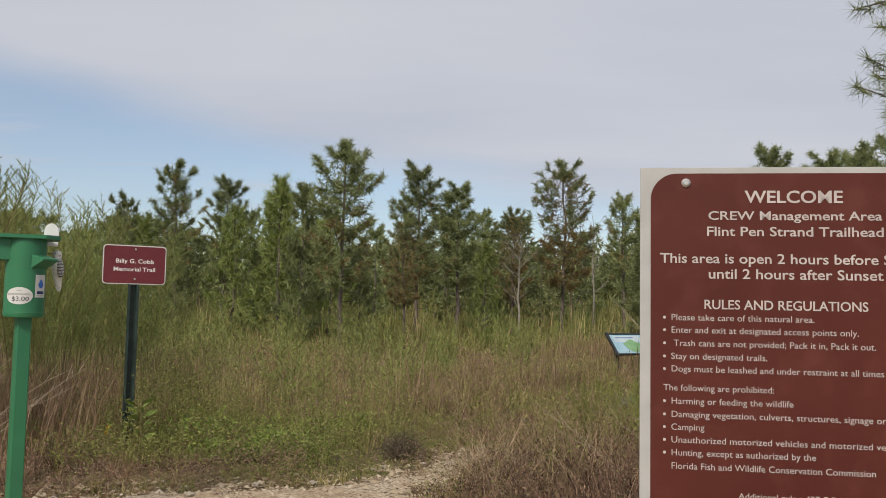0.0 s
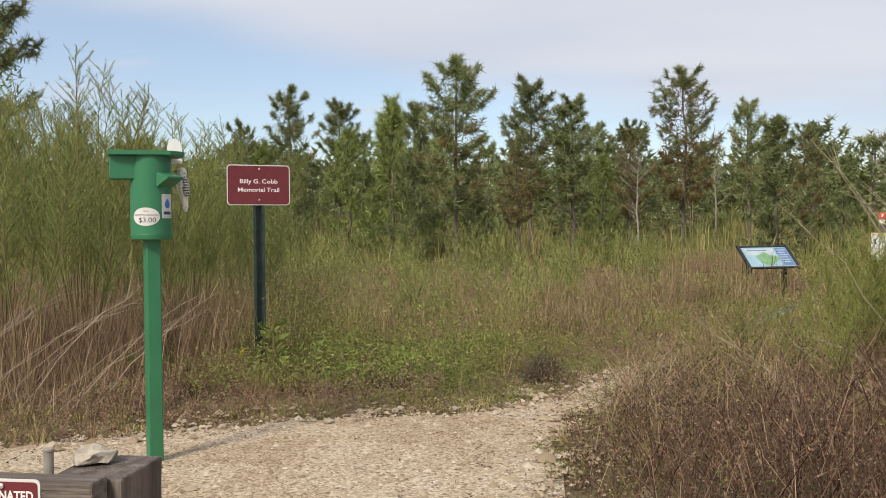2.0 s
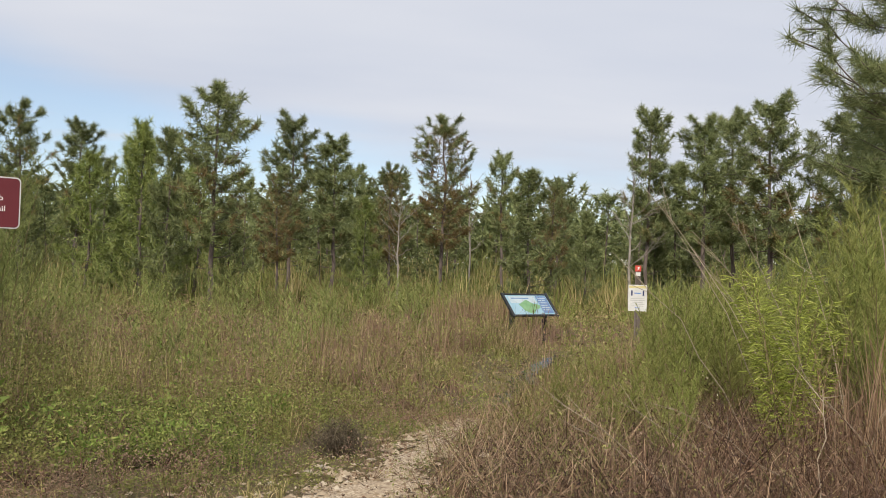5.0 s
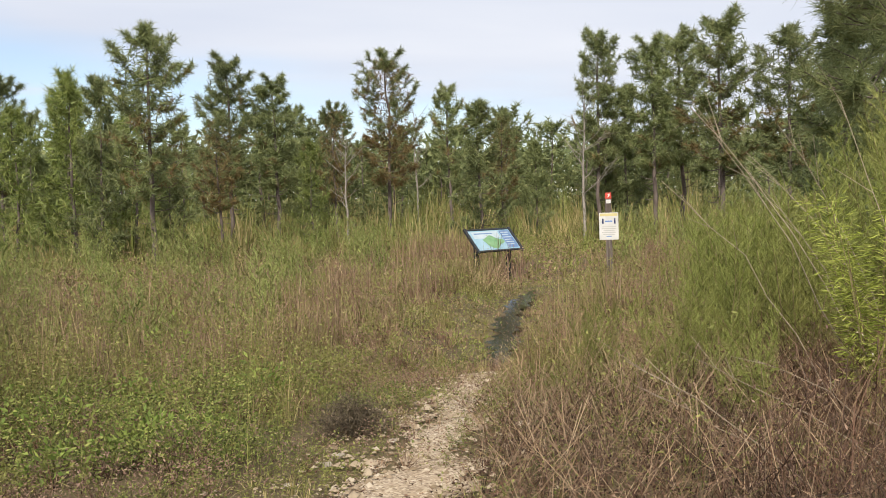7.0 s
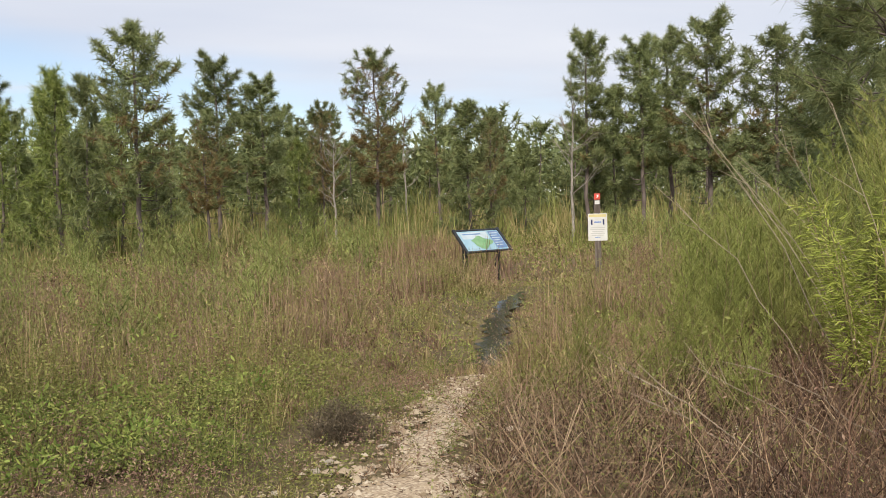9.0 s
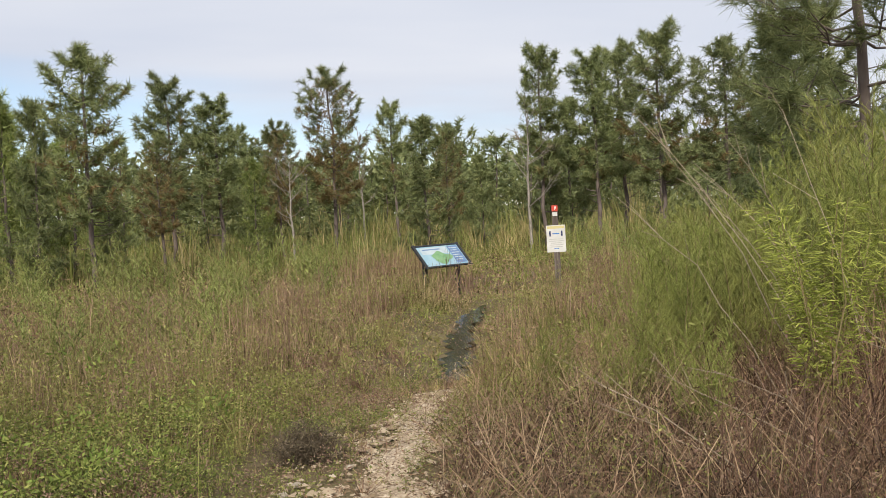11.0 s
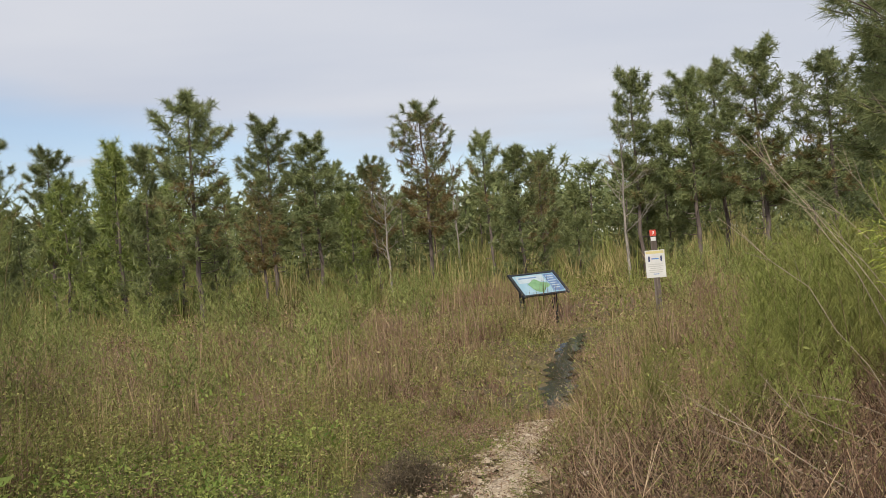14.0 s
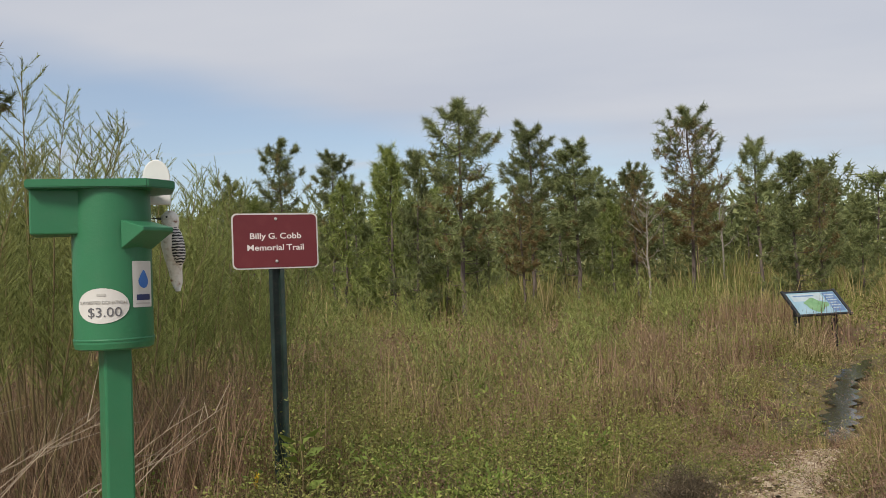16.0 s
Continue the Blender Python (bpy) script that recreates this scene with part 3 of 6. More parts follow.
def scatter_stones():
    """Chips of limestone over the path, flat octahedra of many sizes."""
    n = 48000
    x, y = rng.uniform(-3.4, 1.05, n), rng.uniform(2.2, 8.1, n)
    d = poly_dist(x, y, GRAVEL) + (lumps(x, y, 0.5, 5) - 0.5) * 0.3
    ok = (d < 0.05) | ((d < 0.45) & (rng.random(n) < 0.16))
    x, y, d = x[ok], y[ok], d[ok]
    n = len(x)
    size = rng.lognormal(-5.15, 0.55, n) * (1 + 0.5 * smooth01(d, -0.3, 0.1))
    ang = rng.uniform(0, 6.28, n)
    ca, sa_ = np.cos(ang), np.sin(ang)
    unit = np.array([(1.2, 0, 0), (0.2, 0.9, 0.1), (-1.0, 0.2, 0), (-0.1, -0.9, -0.1), (0.15, 0.1, 0.65)])
    o = unit[None] * size[:, None, None] * rng.uniform(0.7, 1.3, (n, 5, 3))
    v = np.stack([o[..., 0] * ca[:, None] - o[..., 1] * sa_[:, None] + x[:, None], o[..., 0] * sa_[:, None] + o[..., 1] * ca[:, None] + y[:, None],
                  o[..., 2] + (gz(x, y) + 0.018)[:, None] + size[:, None] * 0.15], -1)
    f = np.array([(0, 1, 4), (1, 2, 4), (2, 3, 4), (3, 0, 4)])
    me = mesh_np("limestone_gravel", v.reshape(-1, 3), None, (np.arange(n)[:, None, None] * 5 + f[None]).reshape(-1, 3))
    me.materials.append(M_STONE)
    tagged(new("limestone_gravel", me), "loose cream and tan limestone chips on the path", "gravel", kind="stuff")


scatter_stones()


def path_litter():
    """Dead stalks, crumbs of leaf and blades of grass strewn over the edges of the gravel."""
    n = 9000
    x, y = rng.uniform(-3.6, 1.0, n), rng.uniform(2.4, 8.0, n)
    d = poly_dist(x, y, GRAVEL)
    ok = (d < 0.06) & (rng.random(n) < np.exp(d / 0.28) * (0.35 + 0.9 * lumps(x, y, 0.45, 71)) + 0.04)
    x, y = x[ok], y[ok]
    at = np.stack([x, y, gz(x, y) + 0.028], 1)
    a, ln = rng.uniform(0, 6.28, len(x)), rng.uniform(0.015, 0.08, len(x))
    st = Strips()
    st.needles(at, at + np.stack([np.cos(a) * ln, np.sin(a) * ln, rng.uniform(0.0, 0.02, len(x))], 1), 0.004)
    st.leaves(at + rng.normal(0, 0.02, at.shape) * [1, 1, 0.1], rng.normal(size=at.shape) * [1, 1, 0.25], rng.uniform(0.008, 0.022, len(x)), 0.008)
    tagged(new("path_litter", st.mesh("path_litter", M_BROWN)), "brown leaf crumbs and dead stalks strewn on the gravel", "litter", kind="stuff")


path_litter()


def loose_rock(x, y, size, seed, z=None, label="pale limestone rock lying at the edge of the path"):
    v, f = stone_mesh(seed, size)
    r = np.random.default_rng(seed + 50)
    bm = bmesh.new()
    vs = [bm.verts.new(p) for p in v]
    for t in f:
        bm.faces.new([vs[i] for i in t])
    bmesh.ops.subdivide_edges(bm, edges=bm.edges[:], cuts=2, use_grid_fill=True, smooth=0.4)
    for q in bm.verts:
        q.co += Vector(noise.noise_vector(q.co / size * 1.9 + Vector((seed, 0, 0)))) * size * 0.14
    low = min(q.co.z for q in bm.verts)
    me = bpy.data.meshes.new("rock")
    bm.to_mesh(me)
    bm.free()
    me.materials.append(M_ROCK)
    ob = new("rock", me)
    ob.matrix_world = pose(x, y, (float(gz(x, y)) + 0.015 if z is None else z) - low * (0.8 if z is None else 1.0), 0, 0, float(r.uniform(0, 360)))
    return tagged(ob, label, "rock", group="" if z else "rocks at the path edge")


for i in range(16):
    a = i / 15
    ex, ey = np.interp(a * 5, range(6), [-2.75, -2.5, -2.1, -1.55, -0.75, -0.35]), np.interp(a * 5, range(6), [3.45, 3.68, 3.9, 4.15, 4.85, 5.55])
    loose_rock(ex + rng.uniform(-0.15, 0.12), ey + rng.uniform(-0.12, 0.1), rng.uniform(0.015, 0.032), 20 + i)

# ---- trail sign on its channel post ----
def trail_sign():
    s = thing("trail_sign", pose(-2.735, 5.925, float(gz(-2.735, 5.925)), 0, 0, 29), "maroon metal trail name sign on a dark green steel post", "sign")
    z0 = -float(gz(-2.735, 5.925))
    cz = z0 + 1.602
    part("sign_border", outline_bm(rounded(0.5, 0.322, 0.03), -0.0265, -0.024), M_WHITE_SHEET, s, "white reflective edge of the sign")
    part("sign_plate", outline_bm(rounded(0.484, 0.306, 0.025), -0.0285, -0.0265), M_MAROON, s)
    for ob in s.children:
        ob.location.z = cz
    words("Billy G. Cobb", 0.30, 0.033, (0, -0.029, cz + 0.028), M_TEXT, s)
    words("Memorial Trail", 0.33, 0.033, (0, -0.029, cz - 0.039), M_TEXT, s)
    for dz in (0.128, -0.118):
        bm = lathe_bm([(0.009, 0), (0.009, 0.003), (0.006, 0.006)], 10)
        bmesh.ops.transform(bm, matrix=Matrix.Translation((0.003, -0.0285, cz + dz)) @ Matrix.Rotation(radians(90), 4, "X"), verts=bm.verts)
        part("bolt", bm, M_STEEL, s)
    # flanged channel: web, two sides, two flanges
    prof = [(-0.045, -0.022), (-0.024, -0.022), (-0.018, 0.012), (0.018, 0.012), (0.024, -0.022), (0.045, -0.022),
            (0.045, -0.018), (0.027, -0.018), (0.021, 0.017), (-0.021, 0.017), (-0.027, -0.018), (-0.045, -0.018)]
    bm = bmesh.new()
    top = cz + 0.14
    lo, hi = [[bm.verts.new((x, y, z)) for x, y in prof] for z in (-0.3, top)]
    for i in range(len(prof)):
        j = (i + 1) % len(prof)
        bm.faces.new((lo[i], lo[j], hi[j], hi[i]))
    bm.faces.new(hi)
    post = part("post", bm, M_DARK_POST, s)
    me = None
    for k in range(18):
        bm = lathe_bm([(0.0045, 0), (0.0045, 0.001)], 8)
        bmesh.ops.transform(bm, matrix=Matrix.Rotation(radians(90), 4, "X"), verts=bm.verts)
        hole = part("punched_hole", bm, M_BLACK_FRAME, post)
        hole.location = (0, 0.0115, 0.1 + k * 0.07)


trail_sign()


# ---- donation box ----
def wrapped_patch(points, r, material, name, parent, label=""):
    """A sticker cut to a convex outline (arc length, height), laid on the round body."""
    bm = bmesh.new()
    c = (sum(p[0] for p in points) / len(points), sum(p[1] for p in points) / len(points))
    fine = []
    for (ax, az), (bx, bz) in zip(points, points[1:] + points[:1]):
        k = max(1, round(math.hypot(bx - ax, bz - az) / 0.006))
        fine += [(ax + (bx - ax) * i / k, az + (bz - az) * i / k) for i in range(k)]
    points = fine
    rings = []
    for k in range(1, 7):
        f = k / 6
        rings.append([bm.verts.new((c[0] + (x - c[0]) * f, -r, c[1] + (z - c[1]) * f)) for x, z in points])
    mid = bm.verts.new((c[0], -r, c[1]))
    n = len(points)
    for i in range(n):
        bm.faces.new((mid, rings[0][i], rings[0][(i + 1) % n]))
        for a, b in zip(rings, rings[1:]):
            bm.faces.new((a[i], b[i], b[(i + 1) % n], a[(i + 1) % n]))
    me = bpy.data.meshes.new(name)
    bm.to_mesh(me)
    bm.free()
    bend(me, r)
    return part(name, me, material, parent, label)


def ellipse(w, h, cx, cz, n=36):
    return [(cx + w / 2 * math.cos(2 * math.pi * i / n), cz + h / 2 * math.sin(2 * math.pi * i / n)) for i in range(n)]


def donation_box():
    bx, by = BOX_AT
    g = float(gz(bx, by))
    s = thing("donation_box", pose(bx, by, g, 0, 0, 26.6), "green painted steel donation box on a square post", "donation box")
    top = 1.613 - g
    R = 0.094
    part("post", box_bm((0.066, 0.066, top - 0.36 + 0.3), (0, 0, (top - 0.36 - 0.3) / 2), 0.006, turn=14), M_GREEN_PAINT, s)
    zb = top - 0.405
    part("body", lathe_bm([(R - 0.012, zb - 0.004), (R - 0.003, zb), (R, zb + 0.012), (R, zb + 0.02), (R - 0.001, zb + 0.022), (R - 0.001, top - 0.02)], 128), M_GREEN_PAINT, s, smooth=False)
    bm = bmesh.new()
    lid = [(-0.186, -0.085), (0.085, -0.115), (0.150, -0.06), (0.150, 0.07), (0.09, 0.115), (-0.186, 0.09)]
    lo, hi = [[bm.verts.new((x, y, z)) for x, y in lid] for z in (top - 0.021, top)]
    bm.faces.new(lo)
    bm.faces.new(hi)
    for i in range(6):
        bm.faces.new((lo[i], lo[(i + 1) % 6], hi[(i + 1) % 6], hi[i]))
    bmesh.ops.bevel(bm, geom=bm.edges[:], offset=0.003, segments=2, affect="EDGES")
    part("lid", bm, M_GREEN_PAINT, s)
    part("chute", box_bm((0.115, 0.115, 0.108), (-0.122, 0.0, top - 0.021 - 0.053), 0.004), M_GREEN_PAINT, s, "side chute under the lid")
    # hood over the slot: a sloping roof with two cheeks
    bm = bmesh.new()
    zt = top - 0.098
    prof = [(-0.085, zt), (-0.160, zt - 0.02), (-0.160, zt - 0.03), (-0.085, zt - 0.07)]
    for x0, x1 in ((-0.048, 0.048),):
        a = [bm.verts.new((x0, y, z)) for y, z in prof]
        b = [bm.verts.new((x1, y, z)) for y, z in prof]
        bm.faces.new(a)
        bm.faces.new(b)
        for i in range(4):
            bm.faces.new((a[i], a[(i + 1) % 4], b[(i + 1) % 4], b[i]))
    bmesh.ops.bevel(bm, geom=bm.edges[:], offset=0.002, segments=1, affect="EDGES")
    bmesh.ops.transform(bm, matrix=Matrix.Rotation(radians(42), 4, "Z"), verts=bm.verts)
    part("slot_hood", bm, M_GREEN_PAINT, s, "small welded hood over the coin slot")
    oval = wrapped_patch(ellipse(0.128, 0.084, -0.026, top - 0.302), R + 0.0006, M_WHITE_SHEET, "oval_sticker", s, "white oval price sticker")
    lettering("$3.00", 0.078, 0.022, (-0.02, -R - 0.0015, top - 0.318), M_GREY_TEXT, oval, 0.0, wrap=R)
    lettering("SUGGESTED DONATION", 0.112, 0.0075, (-0.026, -R - 0.0015, top - 0.294), M_PALE_TEXT, oval, 0.0, wrap=R)
    wrapped_patch(rounded(0.022, 0.006, 0.002, 3, -0.026, top - 0.276), R + 0.0016, M_PALE_TEXT, "print_bar", oval)
    cx = 0.080
    tall = wrapped_patch(rounded(0.066, 0.112, 0.002, 3, cx, top - 0.253), R + 0.0006, M_WHITE_SHEET, "logo_sticker", s, "white sticker with a blue drop")
    drop = [(cx + 0.017 * math.sin(a) * (1 - 0.55 * max(0, math.cos(a))) , top - 0.245 + (0.026 if math.cos(a) > 0 else 0.018) * math.cos(a)) for a in [2 * math.pi * i / 24 for i in range(24)]]
    wrapped_patch(drop, R + 0.0014, M_BLUE, "drop_mark", tall)
    wrapped_patch(rounded(0.046, 0.014, 0.001, 2, cx, top - 0.285), R + 0.0014, M_NAVY, "print_bar", tall)
    wrapped_patch(rounded(0.05, 0.004, 0.001, 2, cx, top - 0.300), R + 0.0014, M_PALE_TEXT, "print_bar", tall)
    part("weld_seam", lathe_bm([(R + 0.001, zb + 0.018), (R + 0.0015, zb + 0.021), (R + 0.0008, zb + 0.024)], 48), M_GREEN_PAINT, s)
    return s, top + g


BOX_AT = (-2.258, 3.106)
box_ob, box_top = donation_box()
BOX_M = pose(BOX_AT[0], BOX_AT[1], box_top, 0, 0, 26.6)


def white_board():
    """A small white board with a round top, fixed behind the lid; the carved bird hangs on it."""
    w, h = 0.070, 0.12
    pts = [(-w / 2, 0), (w / 2, 0)] + [(w / 2 * math.cos(a) * (1.0 if math.sin(a) < 0.9 else 1), h - 0.05 + 0.05 * math.sin(a)) for a in [math.pi * i / 14 for i in range(15)]]
    me = bpy.data.meshes.new("backing_board")
    bm = outline_bm(pts, -0.006, 0.006, 0.002)
    bmesh.ops.recalc_face_normals(bm, faces=bm.faces)
    bm.to_mesh(me)
    bm.free()
    me.materials.append(M_PLASTIC)
    ob = new("backing_board", me)
    ob.matrix_world = BOX_M @ pose(0.112, 0.122, -0.042)
    tagged(ob, "white board with a rounded top fixed behind the donation box", "board")


white_board()


def carved_bird():
    """A carved and painted woodpecker clinging upright; one mesh of turned and bent sections."""
    bm = bmesh.new()
    # spine of the bird from tail to crown: (x, y, z, half width, half depth)
    secs = [(0.012, 0.0, -0.125, 0.005, 0.003), (0.010, 0.0, -0.100, 0.012, 0.006), (0.006, 0.002, -0.060, 0.015, 0.011), (0.002, 0.0, -0.025, 0.020, 0.019),
            (0.0, -0.002, 0.010, 0.024, 0.024), (-0.001, -0.003, 0.040, 0.021, 0.022), (-0.002, -0.002, 0.058, 0.015, 0.017), (-0.004, 0.0, 0.075, 0.019, 0.020),
            (-0.005, 0.0, 0.092, 0.018, 0.018), (-0.004, 0.0, 0.103, 0.010, 0.010), (-0.003, 0.0, 0.107, 0.003, 0.003)]
    n = 16
    rings = []
    for x, y, z, a, b in secs:
        a, b = a * 1.32, b * 1.25
        rings.append([bm.verts.new((x + a * math.cos(2 * math.pi * i / n), y + b * math.sin(2 * math.pi * i / n), z)) for i in range(n)])
    for r0, r1 in zip(rings, rings[1:]):
        for i in range(n):
            bm.faces.new((r0[i], r0[(i + 1) % n], r1[(i + 1) % n], r1[i]))
    bm.faces.new(rings[0])
    bm.faces.new(rings[-1])
    for f in bm.faces:
        f.smooth = True
    # bill, folded wing and eye
    tip = bm.verts.new((-0.064, -0.004, 0.086))
    root = [bm.verts.new((-0.024, 0.005 * math.cos(a) - 0.002, 0.083 + 0.005 * math.sin(a))) for a in [2 * math.pi * i / 6 for i in range(6)]]
    for i in range(6):
        bm.faces.new((root[i], root[(i + 1) % 6], tip)).material_index = 1
    wing = bmesh.ops.create_uvsphere(bm, u_segments=12, v_segments=8, radius=1, matrix=Matrix.Translation((0.013, -0.018, 0.004)) @ Matrix.Rotation(radians(-8), 4, "Y") @ Matrix.Diagonal((0.021, 0.020, 0.056, 1)))
    for v in wing["verts"]:
        for f in v.link_faces:
            f.material_index, f.smooth = 2, True
    for v in bmesh.ops.create_uvsphere(bm, u_segments=8, v_segments=6, radius=0.0032, matrix=Matrix.Translation((-0.014, -0.0205, 0.087)))["verts"]:
        for f in v.link_faces:
            f.material_index = 1
    me = bpy.data.meshes.new("bird_carving")
    bm.to_mesh(me)
    bm.free()
    # painted plumage: blotches below, bars across the wing
    body = surface("painted_plumage", [(0.50, (0.76, 0.74, 0.68)), (0.60, (0.60, 0.55, 0.47)), (0.66, (0.22, 0.11, 0.07))], 45, 0.6, bump=0.3, bump_scale=150)
    dark = surface("black_paint", [(0.3, (0.015, 0.015, 0.016)), (0.7, (0.03, 0.03, 0.03))], 20, 0.5)
    bars, n_, l_ = new_mat("barred_wing")
    t_ = n_.new("ShaderNodeTexCoord")
    w_ = n_.new("ShaderNodeTexWave")
    w_.bands_direction = "Z"
    w_.inputs["Scale"].default_value, w_.inputs["Distortion"].default_value, w_.inputs["Detail Scale"].default_value = 38, 3.0, 3.0
    l_.new(t_.outputs["Object"], w_.inputs["Vector"])
    p_ = n_.new("ShaderNodeBsdfPrincipled")
    p_.inputs["Roughness"].default_value = 0.6
    l_.new(ramp(n_, l_, w_.outputs["Fac"], [(0.45, (0.02, 0.02, 0.025)), (0.6, (0.62, 0.60, 0.58))]), p_.inputs["Base Color"])
    l_.new(p_.outputs[0], n_.new("ShaderNodeOutputMaterial").inputs["Surface"])
    for m_ in (body, dark, bars):
        me.materials.append(m_)
    ob = new("bird_carving", me)
    ob.matrix_world = BOX_M @ pose(0.146, 0.080, -0.160) @ Matrix.Scale(0.92, 4)
    tagged(ob, "carved white woodpecker ornament with barred dark wings", "ornament")


carved_bird()


# ---- timber barrier: post, rail, small plate, rock ----
def rough_beam(size, at, mat, name, label, category, axis):
    bm = box_bm(size, (0, 0, 0), 0.008, segments=2)
    long_edges = [e for e in bm.edges if abs((e.verts[0].co - e.verts[1].co)[axis]) > size[axis] * 0.5]
    bmesh.ops.subdivide_edges(bm, edges=long_edges, cuts=10)
    bmesh.ops.triangulate(bm, faces=[f for f in bm.faces if len(f.verts) > 4])
    for v in bm.verts:
        v.co += Vector(noise.noise_vector(v.co * 7)) * 0.004
    me = bpy.data.meshes.new(name)
    bmesh.ops.recalc_face_normals(bm, faces=bm.faces)
    bm.to_mesh(me)
    bm.free()
    me.materials.append(mat)
    ob = new(name, me)
    ob.matrix_world = pose(*at)
    return tagged(ob, label, category)


rough_beam((0.205, 0.235, 0.74), (-1.61, 1.505, 0.235), M_WOOD_V, "barrier_post", "weathered square timber post with a split grey top", "post", 2)
rough_beam((3.1, 0.075, 0.19), (-3.09, 1.345, 0.522), M_WOOD, "barrier_rail", "weathered grey timber rail bolted to the post", "rail", 0)


def far_post():
    rough_beam((0.235, 0.235, 0.74), (-4.3, 1.505, 0.235), M_WOOD_V, "barrier_post", "weathered square timber post with a split grey top", "post", 2)


far_post()


def rail_plate():
    s = thing("parking_plate", pose(-1.782, 1.3065, 0.556), "small maroon plate with white edge screwed to the rail", "sign")
    part("plate_border", outline_bm(rounded(0.205, 0.135, 0.014), -0.003, 0.0), M_WHITE_SHEET, s, "white edge of the plate")
    part("plate_face", outline_bm(rounded(0.191, 0.121, 0.01), -0.005, -0.003), M_MAROON, s)
    lettering("DESIGNATED", 0.17, 0.024, (0, -0.0055, 0.024), M_TEXT, s, 0.0009)
    bm = lathe_bm([(0.007, 0), (0.007, 0.004), (0.004, 0.006)], 10)
    bmesh.ops.transform(bm, matrix=Matrix.Translation((0, -0.005, 0.05)) @ Matrix.Rotation(radians(90), 4, "X"), verts=bm.verts)
    part("bolt", bm, M_STEEL, s)


rail_plate()
loose_rock(-1.66, 1.53, 0.062, 3, z=0.604, label="pale pitted limestone rock resting on the timber post")


def rail_pin():
    bm = lathe_bm([(0.013, -0.35), (0.013, 0.09), (0.015, 0.092), (0.015, 0.098), (0.011, 0.1)], 14)
    me = bpy.data.meshes.new("steel_pin")
    bm.to_mesh(me)
    bm.free()
    me.materials.append(M_DEADWOOD)
    ob = new("steel_pin", me)
    ob.matrix_world = pose(-1.735, 1.43, 0.57)
    tagged(ob, "weathered grey peg standing behind the rail", "peg")


rail_pin()


